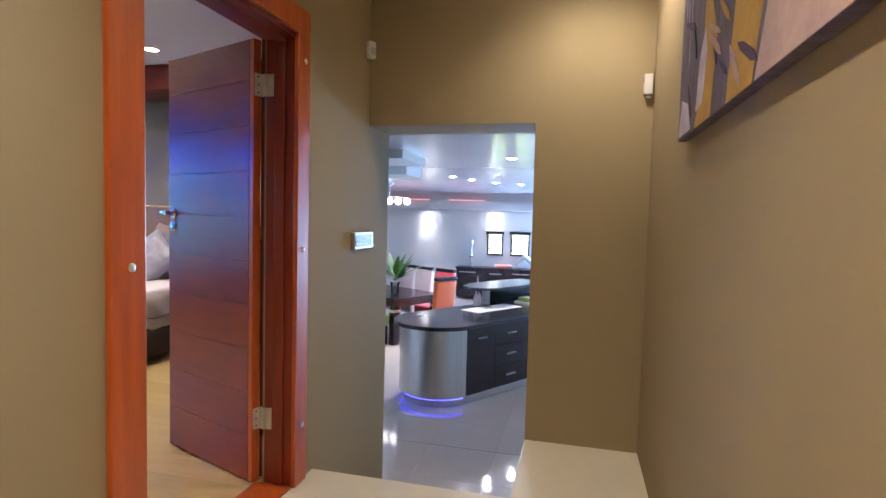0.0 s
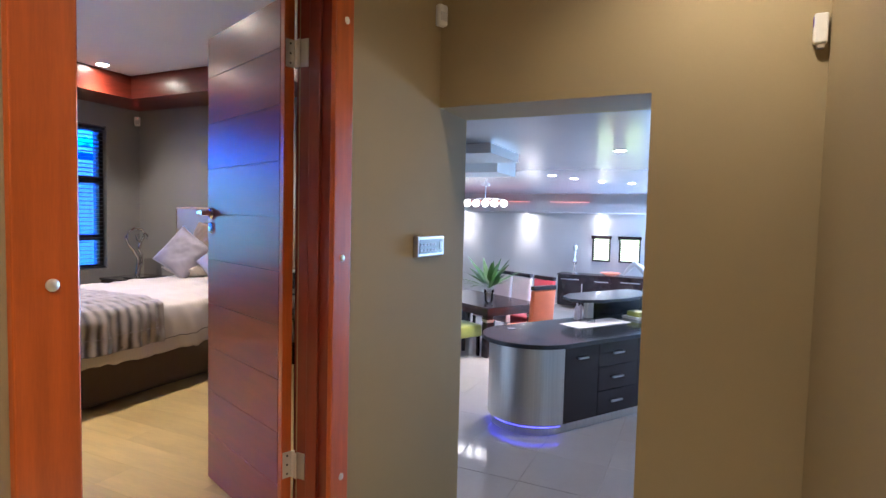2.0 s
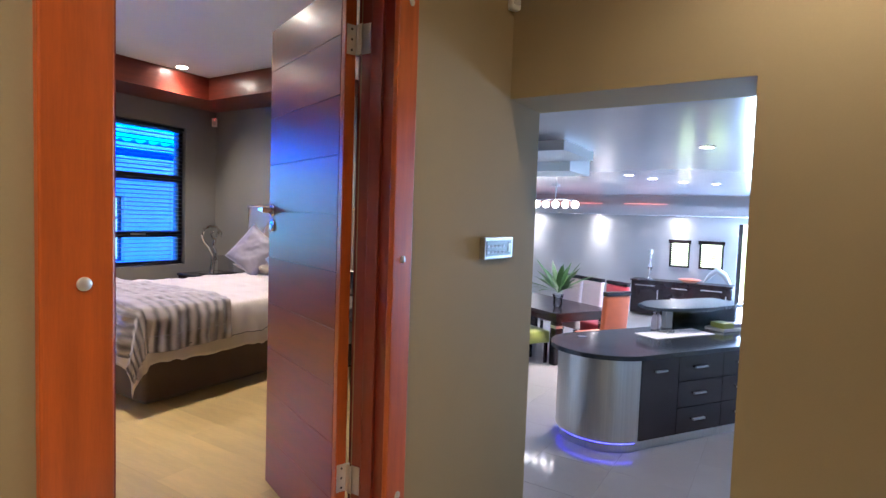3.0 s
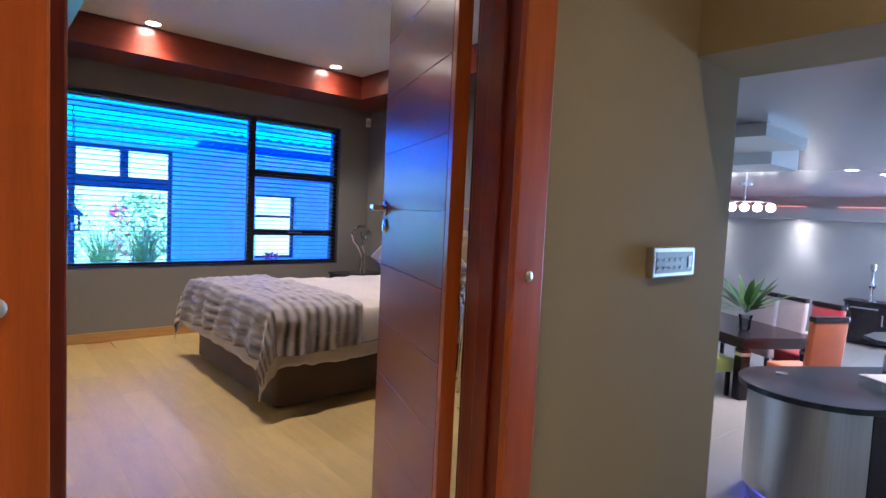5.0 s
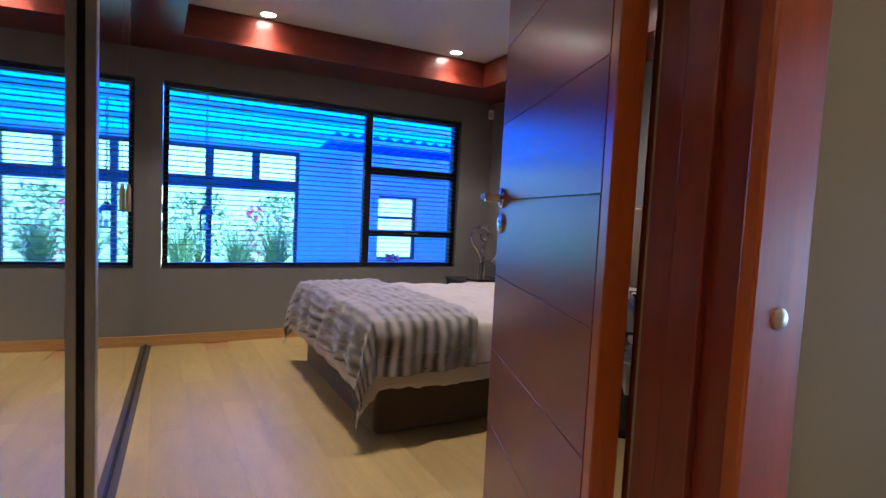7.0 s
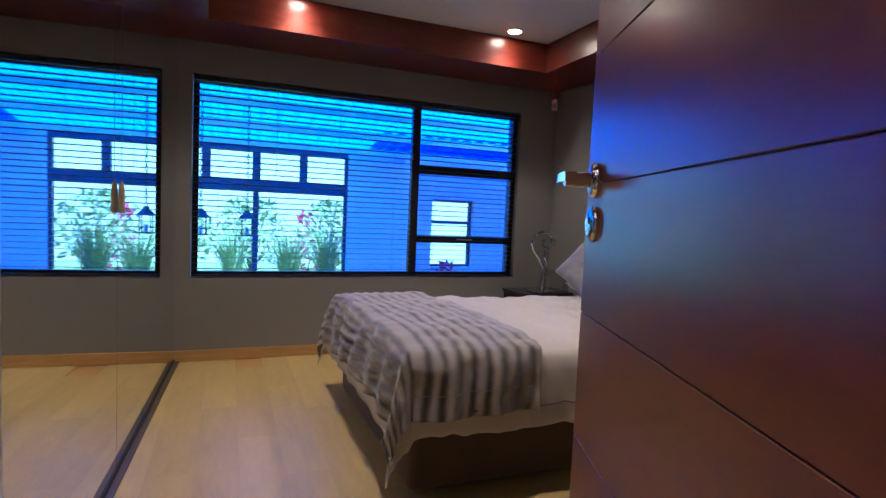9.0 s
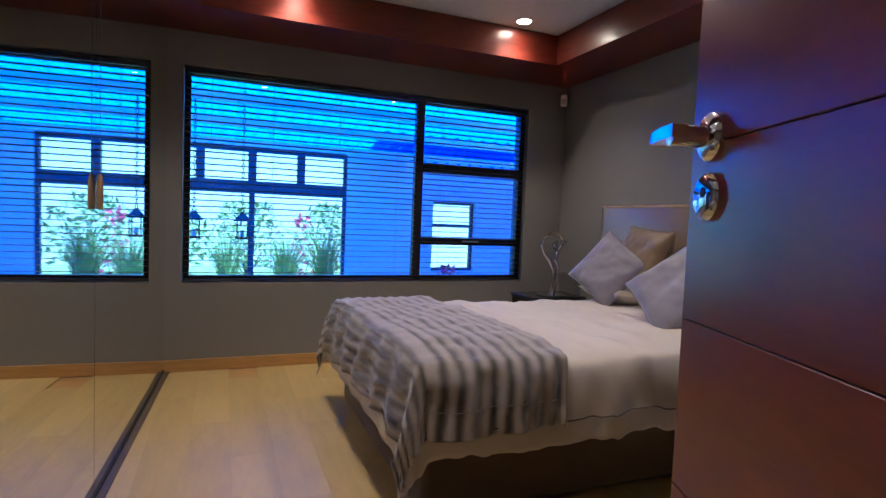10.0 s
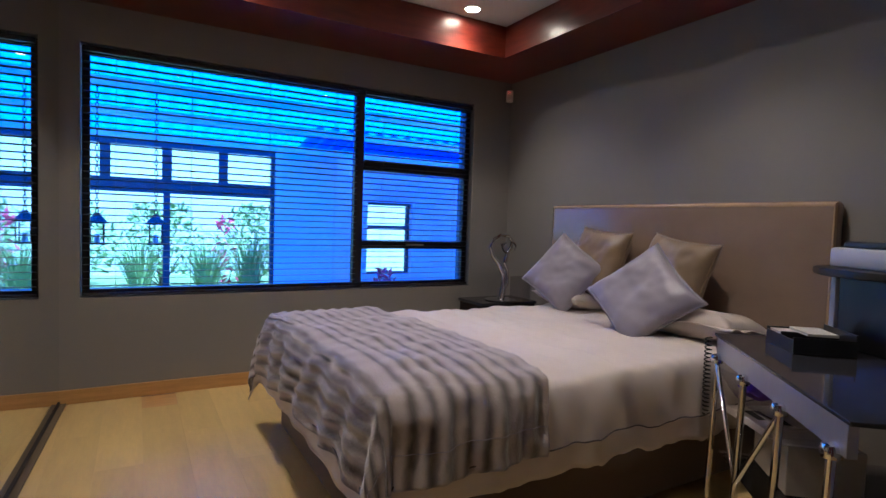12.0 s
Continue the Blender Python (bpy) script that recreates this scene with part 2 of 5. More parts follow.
def tube(bm, pts, r, n=10, closed=False, taper=None):
    """A round tube along points."""
    pts = [Vector(p) for p in pts]
    rings = []
    up = Vector((0.31, 0.17, 0.93))
    for i, p in enumerate(pts):
        a = pts[i - 1] if (i or closed) else p
        c = pts[(i + 1) % len(pts)] if (i < len(pts) - 1 or closed) else p
        d = (c - a).normalized()
        u = d.cross(up).normalized()
        w = d.cross(u)
        rr = r if taper is None else r * taper[i]
        rings.append([bm.verts.new(p + rr * (math.cos(2 * math.pi * k / n) * u + math.sin(2 * math.pi * k / n) * w)) for k in range(n)])
    last = len(rings) if closed else len(rings) - 1
    for i in range(last):
        a, c = rings[i], rings[(i + 1) % len(rings)]
        for k in range(n):
            bm.faces.new((a[k], a[(k + 1) % n], c[(k + 1) % n], c[k]))
    if not closed:
        bm.faces.new(rings[0][::-1])
        bm.faces.new(rings[-1])


def lathe(bm, prof, n=24, at=(0, 0, 0), axis="z"):
    """A turned shape from (radius, height) pairs."""
    rings = []
    for r, h in prof:
        ring = []
        for k in range(n):
            a = 2 * math.pi * k / n
            p = {"z": (r * math.cos(a), r * math.sin(a), h), "y": (r * math.cos(a), h, r * math.sin(a)), "x": (h, r * math.cos(a), r * math.sin(a))}[axis]
            ring.append(bm.verts.new(Vector(p) + Vector(at)))
        rings.append(ring)
    for a, c in zip(rings, rings[1:]):
        for k in range(n):
            bm.faces.new((a[k], a[(k + 1) % n], c[(k + 1) % n], c[k]))
    bm.faces.new(rings[0][::-1])
    bm.faces.new(rings[-1])


def prism(bm, pts, z0, z1, bevel=0.0):
    lo, hi = [bm.verts.new((x, y, z0)) for x, y in pts], [bm.verts.new((x, y, z1)) for x, y in pts]
    f = [bm.faces.new(lo[::-1]), bm.faces.new(hi)]
    for i in range(len(pts)):
        j = (i + 1) % len(pts)
        f.append(bm.faces.new((lo[i], lo[j], hi[j], hi[i])))
    if bevel:
        bmesh.ops.bevel(bm, geom=list(f[1].edges) + list(f[0].edges), offset=bevel, segments=2, affect="EDGES", profile=0.5)


def grid(bm, nu, nv, fn, uvfn=None):
    """A sheet from a function of (u, v) in 0..1."""
    vs = [[bm.verts.new(fn(i / nu, j / nv)) for j in range(nv + 1)] for i in range(nu + 1)]
    layer = bm.loops.layers.uv.verify() if uvfn else None
    for i in range(nu):
        for j in range(nv):
            ids = ((i, j), (i + 1, j), (i + 1, j + 1), (i, j + 1))
            f = bm.faces.new([vs[a][c] for a, c in ids])
            f.smooth = True
            if layer:
                for lp, (a, c) in zip(f.loops, ids):
                    lp[layer].uv = uvfn(a / nu, c / nv)


def part(name, bm, material, parent=None, label="", smooth=False):
    bmesh.ops.recalc_face_normals(bm, faces=bm.faces)
    me = bpy.data.meshes.new(name)
    if smooth:
        for f in bm.faces:
            f.smooth = True
    bm.to_mesh(me)
    bm.free()
    me.materials.append(material)
    ob = new(name, me)
    ob.parent = parent
    if smooth:
        me.set_sharp_from_angle(angle=radians(40))
    if label:
        tagged(ob, label)
    return ob


def boxes(name, material, *sizes, parent=None, label="", bevel=0.0):
    bm = bmesh.new()
    for s in sizes:
        box(bm, *s, bevel=bevel)
    return part(name, bm, material, parent, label)


def thing(name, label, category, group="", at=(0, 0, 0), turn=0.0):
    ob = new(name)
    ob.empty_display_size = 0.1
    ob.matrix_basis = pose(*at, 0, 0, turn)
    return tagged(ob, label, category, group)


def structure(ob, label="", category=""):
    return tagged(ob, label, category, kind="structure")


# ---- structure: hall ----
DX0, DX1, Y_END, Y_OUT = -1.262, -1.095, 3.235, 3.59      # wall with the door; end wall of the hall
KZ = -0.8                                                # kitchen floor
bm = bmesh.new()
prism(bm, [(DX0, -2.6), (DX1, -2.6), (DX1, 1.445), (DX0, 1.445)], KZ, 2.75)
prism(bm, [(DX0, 2.382), (DX1, 2.382), (DX1, Y_OUT), (DX0, Y_OUT)], KZ, 2.75)
box(bm, DX0, DX1, 1.445, 2.382, 2.06, 2.75)
structure(part("wall_west", bm, M_OLIVE), "olive-brown painted hall wall with a doorway", "wall")
structure(boxes("wall_north", M_OLIVE, (DX1, -0.105, Y_END, Y_OUT, 1.803, 2.75), (-0.105, 0.65, Y_END, Y_OUT, KZ, 2.75)), "olive-brown end wall with a low opening", "wall")
structure(boxes("wall_east", M_OLIVE, (0.51, 0.65, -2.6, Y_END, KZ, 2.75)), "olive-brown painted hall wall", "wall")
structure(boxes("wall_south", M_OLIVE, (DX0, 0.65, -2.74, -2.6, KZ, 2.75)), "olive-brown painted hall wall", "wall")
structure(boxes("ceiling", M_WHITE, (DX0, 0.65, -2.74, Y_OUT, 2.75, 2.85)), "white hall ceiling", "ceiling")
hall_floor = structure(boxes("floor", M_GROUT, (DX1, 0.51, -2.6, 2.55, -0.12, -0.006), (-0.105, 0.51, 2.55, Y_END, -0.12, -0.006)), "cream tiled hall floor", "floor")
steps = structure(new("stair"), "cream tiled steps down to the kitchen", "stairs")
for k in range(3):
    boxes("step", M_TILE, (DX1, -0.11, 2.57 + 0.28 * k, 2.85 + 0.28 * k, KZ, -0.16 * (k + 1)), parent=steps, bevel=0.004)
boxes("riser", M_TILE, (DX1, -0.11, 2.555, 2.57, KZ, -0.012), parent=steps)
boxes("side_riser", M_TILE, (-0.11, -0.097, 2.57, Y_END, KZ, -0.012), parent=steps)

# ---- structure: bedroom ----
WX, HY, MY = -5.64, 4.9, 1.553        # window wall, wall behind the bed, mirror doors
structure(boxes("wall_window", M_GREY, (WX - 0.23, WX, 0.7, 1.78, -0.3, 2.8), (WX - 0.23, WX, 4.523, HY + 0.12, -0.3, 2.8),
                (WX - 0.23, WX, 1.78, 4.523, -0.3, 0.632), (WX - 0.23, WX, 1.78, 4.523, 2.143, 2.8)), "grey painted wall with a wide window", "wall")
structure(boxes("wall_headboard", M_GREY, (WX, -1.75, HY, HY + 0.12, KZ, 2.8)), "grey painted wall behind the bed", "wall")
structure(boxes("wall_niche", M_GREY, (-1.87, -1.75, 3.72, HY, KZ, 2.8), (-1.87, DX0, Y_OUT + 0.005, 3.72, KZ, 2.8)), "grey painted corner wall", "wall")
structure(boxes("wall_wardrobe", M_GREY, (WX, DX0, 0.7, 0.82, -0.3, 2.8)), "grey wall behind the wardrobe", "wall")
structure(boxes("wall_door_lining", M_GREY, (DX0 - 0.012, DX0, 0.82, 1.365, 0, 2.8), (DX0 - 0.012, DX0, 2.455, Y_OUT, 0, 2.8), (DX0 - 0.012, DX0, 1.365, 2.455, 2.14, 2.8)), "grey painted bedroom side of the door wall", "wall")
structure(boxes("ceiling_bedroom", M_WHITE, (WX, DX0, 0.82, HY, 2.604, 2.7)), "white tray ceiling", "ceiling")
FX, FY0, FX1, FY1 = -5.09, 1.9, -1.72, 4.42          # inner edges of the dropped border
border = structure(new("bulkhead"), "dark red wooden ceiling border", "bulkhead")
for q in ((WX, FX, FY0, FY1), (WX, DX0 - 0.012, FY1, HY), (WX, DX0 - 0.012, 0.82, FY0), (FX1, DX0 - 0.012, FY0, FY1)):
    boxes("border_panel", M_FASCIA, (*q, 2.375, 2.6), parent=border)
bed_floor = structure(boxes("floor_bedroom", M_SKIRT, (WX, -1.86, 0.82, HY, -0.1, -0.008), (-1.86, DX0, 0.82, 3.515, -0.1, -0.008), (DX0, DX1 - 0.03, 1.49, 2.33, -0.1, -0.008)), "pale maple laminate floor", "floor")
structure(boxes("baseboard", M_SKIRT, (WX, WX + 0.018, MY + 0.03, HY, 0, 0.085), (WX + 0.018, -1.87, HY - 0.018, HY, 0, 0.085), bevel=0.003), "honey-coloured wooden skirting board", "skirting")

# ---- structure: kitchen ----
KX0, KX1, KY1, KC = -7.2, 3.2, 14.2, 1.9
KW = ((-2.15, -1.72), (-1.53, -1.04), (-0.78, 1.8))      # two small windows and the sliding door
north = structure(new("wall_kitchen_north"), "pale grey dining room wall with small windows", "wall")
for x0, x1, z0, z1 in ((KX0, KW[0][0], KZ, KC), (*KW[0], KZ, 0.31), (*KW[0], 0.92, KC), (KW[0][1], KW[1][0], KZ, KC), (*KW[1], KZ, 0.31), (*KW[1], 0.92, KC),
                       (KW[1][1], KW[2][0], KZ, KC), (*KW[2], 1.33, KC), (KW[2][1], KX1, KZ, KC)):
    boxes("wall_panel", M_KWALL, (x0, x1, KY1, KY1 + 0.2, z0, z1), parent=north)
structure(boxes("wall_kitchen_west", M_KWALL, (KX0 - 0.15, KX0, 8.15, KY1 + 0.2, KZ, KC), (KX0, -5.5, 8.0, 8.15, KZ, KC), (-5.5, -5.36, HY + 0.2, 8.15, KZ, KC)), "pale grey wall", "wall")
structure(boxes("wall_kitchen_east", M_KWALL, (KX1, KX1 + 0.15, Y_OUT, KY1 + 0.2, KZ, KC)), "pale grey wall", "wall")
structure(boxes("wall_kitchen_south", M_KWALL, (-5.36, -1.75, HY + 0.124, HY + 0.2, KZ, KC), (0.65, KX1, Y_OUT - 0.15, Y_OUT, KZ, KC)), "pale grey wall", "wall")
structure(boxes("ceiling_kitchen", M_KCEIL, (KX0, KX1, 8.0, KY1 + 0.2, KC, KC + 0.1), (-5.5, KX1, HY + 0.2, 8.0, KC, KC + 0.1), (-1.75, KX1, Y_OUT + 0.004, HY + 0.2, KC, KC + 0.1)), "glossy pale ceiling", "ceiling")
structure(boxes("bulkhead_kitchen", M_KWALL, (KX0, KX1, 13.35, KY1, 1.47, 1.68), (KX0, KX1, 13.5, 13.6, 1.68, KC)), "pale dropped ceiling border with a light cove", "bulkhead")
structure(boxes("beam", M_WHITE, (-3.2, -1.505, HY + 0.21, 5.9, 1.82, KC), (-3.2, -1.72, 5.9, 6.5, 1.73, KC)), "white boxed ceiling beam", "beam")
kit_floor = structure(boxes("floor_kitchen", M_KTILE, (KX0, KX1, 8.0, KY1, KZ - 0.1, KZ - 0.005), (-5.5, KX1, Y_OUT, 8.0, KZ - 0.1, KZ - 0.005), (-1.75, KX1, 3.42, Y_OUT, KZ - 0.1, KZ - 0.005)), "polished pale porcelain floor", "floor")
boxes_led = structure(boxes("cove_light", M_LEDORANGE, (-5.1, -3.5, 13.3, 13.33, 1.7, 1.72), (-3.0, -2.1, 13.3, 13.33, 1.7, 1.72)), "orange cove light strip", "light strip")

# ---- outdoors ----
structure(boxes("ground", M_EARTH, (-600, 600, -600, 600, -1.2, -0.98)), "green garden ground", "ground")
structure(boxes("pavement", M_PAVE, (-8.75, WX - 0.23, -3.5, 8.0, -0.98, -0.06)), "patio paving", "pavement")
# pale slab added outside so that the far windows look white, not green
structure(boxes("pavement_terrace", M_PAVE, (-8, 6, KY1 + 0.2, 21, -0.98, -0.86)), "pale paving added to whiten the dining room windows", "pavement")
structure(boxes("garden_bed", M_EARTH, (-16, -8.75, -9, 12, -0.98, -0.08)), "raised lawn beyond the patio", "ground")

# ---- door, frame and hall fittings ----
door_frame = structure(new("door_frame"), "orange varnished meranti door frame", "door frame")
for nm, s in (("casing", (-1.095, -1.073, 1.35, 1.475, 0, 2.06)), ("casing", (-1.095, -1.073, 2.348, 2.455, 0, 2.06)), ("head_casing", (-1.095, -1.073, 1.35, 2.455, 2.06, 2.175))):
    boxes(nm, M_CASING, s, parent=door_frame, bevel=0.004)
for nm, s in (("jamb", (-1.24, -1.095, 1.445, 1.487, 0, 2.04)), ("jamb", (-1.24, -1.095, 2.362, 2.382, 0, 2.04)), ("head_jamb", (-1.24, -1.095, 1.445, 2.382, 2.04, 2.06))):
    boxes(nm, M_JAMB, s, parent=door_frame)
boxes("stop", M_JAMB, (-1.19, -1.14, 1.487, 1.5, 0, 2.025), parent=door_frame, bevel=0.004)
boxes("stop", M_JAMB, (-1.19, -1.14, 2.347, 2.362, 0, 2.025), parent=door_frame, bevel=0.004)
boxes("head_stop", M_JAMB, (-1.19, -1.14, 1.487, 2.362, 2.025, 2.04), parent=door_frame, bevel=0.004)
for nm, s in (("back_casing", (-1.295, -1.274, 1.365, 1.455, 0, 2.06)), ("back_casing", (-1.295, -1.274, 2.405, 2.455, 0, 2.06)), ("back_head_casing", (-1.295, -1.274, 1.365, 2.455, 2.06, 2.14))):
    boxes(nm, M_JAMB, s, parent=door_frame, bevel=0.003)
boxes("threshold", M_CASING, (-1.275, -1.096, 1.487, 2.345, -0.005, 0.008), parent=door_frame, bevel=0.003)
for y, z in ((1.42, 1.1), (2.4, 1.1), (2.41, 0.28), (2.41, 1.95), (1.41, 0.28), (1.41, 1.95), (1.9, 2.12)):
    bm = bmesh.new()
    lathe(bm, [(0.013, 0), (0.013, 0.003), (0.009, 0.006)], 16, (-1.073, y, z), "x")
    part("screw_cap", bm, M_NICKEL, door_frame, "dull metal screw cap", True)

for z in (0.308, 1.838):
    boxes("hinge_plate", M_NICKEL, (-1.239, -1.203, 2.359, 2.3618, z - 0.05, z + 0.05), parent=door_frame, label="satin nickel hinge plate")
PIN, ANGLE, LW, LT = (-1.267, 2.362), 21.0, 0.715, 0.042
door = thing("door", "open red mahogany door with grooves and chrome handle", "door", at=(PIN[0], PIN[1], 0.008), turn=180 - ANGLE)
# local x: from hinge to edge; local y: +y is the hall face
GROOVES = [0.215 + 0.2045 * k for k in range(9)]
bm = bmesh.new()
edges_z = [0, *[z for z in GROOVES], 2.03]
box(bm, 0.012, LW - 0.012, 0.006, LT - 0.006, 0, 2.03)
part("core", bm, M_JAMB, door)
for z0, z1 in zip(edges_z, edges_z[1:]):
    bm = bmesh.new()
    box(bm, 0.03, LW - 0.001, 0.0005, LT, z0 + 0.0009, z1 - 0.0009, bevel=0.0008, seg=1)
    part("panel", bm, M_DOOR, door)
bm = bmesh.new()
box(bm, 0.0, 0.03, 0.0005, LT - 0.001, 0, 2.03, bevel=0.002, seg=1)
part("edge_strip", bm, M_CASING, door, "orange lipped door edge")


def lever(side):
    y = LT if side > 0 else 0
    bm = bmesh.new()
    lathe(bm, [(0.027, 0), (0.027, 0.006), (0.022, 0.01), (0.012, 0.012), (0.011, 0.05), (0.0, 0.052)], 24, (LW - 0.05, y, 1.243), "y")
    bar = [(-0.013, 0.044, 0.013), (0.015, 0.046, 0.0125), (0.033, 0.046, 0.0115), (0.048, 0.044, 0.0105), (0.054, 0.036, 0.0095), (0.056, 0.022, 0.0085)]
    ends = []
    for k, (dx, dy, hh) in enumerate(bar):
        th = 0.009
        ux, uy = (0, 1) if k < 4 else ((0.7, 0.7) if k == 4 else (1, 0))
        ends.append([bm.verts.new((LW - 0.05 + dx + a * ux * th, y + dy + a * uy * th, 1.247 + b * hh * 0.55 - 0.05 * max(0, dx) ** 1.0)) for a, b in ((-1, -1), (1, -1), (1, 1), (-1, 1))])
    for a, c in zip(ends, ends[1:]):
        for k in range(4):
            bm.faces.new((a[k], a[(k + 1) % 4], c[(k + 1) % 4], c[k]))
    bm.faces.new(ends[0][::-1])
    bm.faces.new(ends[-1])
    if side < 0:
        for v in bm.verts:
            v.co.y = -(v.co.y)
    part("handle", bm, M_CHROME, door, "chrome lever handle", True)
    bm = bmesh.new()
    lathe(bm, [(0.027, 0), (0.027, 0.005), (0.022, 0.009), (0.0, 0.009)], 24, (LW - 0.05, y, 1.177), "y")
    if side < 0:
        for v in bm.verts:
            v.co.y = -(v.co.y)
    ob = part("escutcheon", bm, M_CHROME, door, "round chrome keyhole plate", True)
    bm = bmesh.new()
    lathe(bm, [(0.006, 0.0091), (0.006, 0.0098), (0.0, 0.0098)], 12, (LW - 0.05, y, 1.182), "y")
    box(bm, LW - 0.065, LW - 0.059, y + 0.009, y + 0.0098, 1.163, 1.182)
    if side < 0:
        for v in bm.verts:
            v.co.y = -(v.co.y)
    k = part("keyhole", bm, M_RUBBER, ob, "dark keyhole")


lever(1), lever(-1)
for z in (0.3, 1.83):
    bm = bmesh.new()
    lathe(bm, [(0.007, -0.05), (0.007, 0.05)], 12, (-0.006, -0.004, z))
    box(bm, -0.0015, 0.0, 0.001, 0.036, z - 0.05, z + 0.05)
    box(bm, -0.038, -0.004, -0.002, 0.0, z - 0.05, z + 0.05)
    h = part("hinge", bm, M_NICKEL, door, "satin nickel butt hinge", True)
    bm = bmesh.new()
    for dz in (-0.035, 0, 0.035):
        lathe(bm, [(0.004, -0.0028), (0.004, -0.0015)], 8, (0, 0.018, z + dz), "x")
    part("screw", bm, M_RUBBER, h)

thermostat = thing("thermostat", "silver wall control panel with a dark display", "control panel", at=(-1.095, 3.128, 1.118))
bm = bmesh.new()
box(bm, 0, 0.026, -0.142, 0.142, -0.049, 0.049, bevel=0.005)
part("case", bm, M_ALU, thermostat)
boxes("display", M_BLACKPL, (0.0262, 0.0275, -0.126, 0.122, -0.034, 0.034), parent=thermostat, label="dark display")
# thin raised bars stand in for the pale glyphs on the display
for i in range(5):
    for j in range(2):
        boxes("display_glyph", M_LILAC, (0.0276, 0.029, -0.116 + i * 0.037, -0.1 + i * 0.037 + 0.006 * (i % 2), -0.022 + j * 0.026, -0.012 + j * 0.026), parent=thermostat)
boxes("side_key", M_GREYPL, (0.0276, 0.029, 0.088, 0.112, -0.02, 0.02), parent=thermostat, label="pale key")


def pir(name, x, y, z, turn, s=1.0, red=False):
    p = thing(name, "small white plastic motion sensor on the wall", "motion sensor", at=(x, y, z), turn=turn)
    bm = bmesh.new()
    box(bm, 0, 0.04 * s, -0.028 * s, 0.028 * s, -0.05 * s, 0.05 * s, bevel=0.011 * s, seg=3)
    part("body", bm, M_WHITEPL, p, smooth=True)
    bm = bmesh.new()
    box(bm, 0.038 * s, 0.044 * s, -0.019 * s, 0.019 * s, -0.03 * s, 0.012 * s, bevel=0.002)
    part("lens", bm, M_GREYPL, p, "pale sensor lens")
    if red:
        bm = bmesh.new()
        lathe(bm, [(0.003, 0), (0.003, 0.002)], 8, (0.04 * s, 0, 0.03 * s), "x")
        part("indicator", bm, M_LEDRED, p, "red indicator light")


pir("motion_sensor", -1.093, 3.2, 2.235, -25)
pir("motion_sensor", WX + 0.03, HY - 0.04, 2.25, -45, red=True)
keypad = thing("alarm_siren", "small cream plastic alarm box with purple label", "alarm box", at=(0.478, Y_END, 1.99))
boxes("body", M_WHITEPL, (-0.025, 0.02, -0.035, -0.0005, -0.055, 0.055), parent=keypad, bevel=0.006)
boxes("label_patch", M_PURPLE, (-0.0262, -0.0251, -0.03, -0.012, 0.01, 0.042), parent=keypad)
boxes("bracket", M_NICKEL, (-0.012, 0.012, -0.028, -0.001, -0.072, -0.056), parent=keypad, bevel=0.003)

# canvas painting: broad strokes as thin raised shapes
canvas = thing("painting", "large unframed canvas painting in purple and ochre", "painting", at=(0.488, 0.41, 1.552))
boxes("canvas", mat("purple_paint", (0.055, 0.035, 0.075), 0.6, vary=0.4, scale=7, grain=30, stretch=(1, 5, 1.2), bump=0.5, second=(0.2, 0.17, 0.25)), (-0.012, 0.0215, 0, 1.82, 0, 1.1), parent=canvas, bevel=0.004)
M_OCHRE = mat("ochre_paint", (0.5, 0.29, 0.04), 0.6, vary=0.35, scale=8, grain=40, bump=0.5)
M_FLESH = mat("pale_pink_paint", (0.5, 0.35, 0.3), 0.6, vary=0.3, scale=8, grain=40, bump=0.5)
M_PURPLEP = mat("deep_violet_paint", (0.06, 0.035, 0.08), 0.6, vary=0.4, scale=12, grain=40, bump=0.5)
M_PALE = mat("white_lilac_paint", (0.55, 0.5, 0.56), 0.6, vary=0.3, scale=14, grain=40, bump=0.5)


def stroke(name, material, pts, layer):
    bm = bmesh.new()
    vs = [bm.verts.new((-0.0125 - 0.0006 * layer, y, z)) for y, z in pts]
    f = bm.faces.new(vs)
    ext = bmesh.ops.extrude_face_region(bm, geom=[f])
    for v in ext["geom"]:
        if isinstance(v, bmesh.types.BMVert):
            v.co.x += 0.00055 * layer
    part(name, bm, material, canvas)


stroke("paint_shape", M_OCHRE, [(1.54, 0.001), (1.34, 0.001), (1.3, 0.2), (1.38, 0.34), (1.2, 0.62), (1.32, 0.62), (1.46, 0.36), (1.45, 0.16)], 1)
stroke("paint_shape", M_PALE, [(1.53, 0.05), (1.44, 0.06), (1.41, 0.2), (1.44, 0.27), (1.5, 0.2)], 2)
stroke("paint_shape", M_OCHRE, [(1.18, 0.001), (0.98, 0.001), (0.88, 0.3), (0.85, 0.7), (1.1, 0.7), (1.12, 0.3)], 1)
stroke("paint_shape", M_FLESH, [(0.96, 0.001), (0.2, 0.001), (0.3, 0.3), (0.7, 0.5), (0.84, 0.28)], 2)
stroke("paint_shape", M_PALE, [(1.8, 0.01), (1.6, 0.01), (1.66, 0.1), (1.76, 0.13)], 2)
rp = random.Random(12)
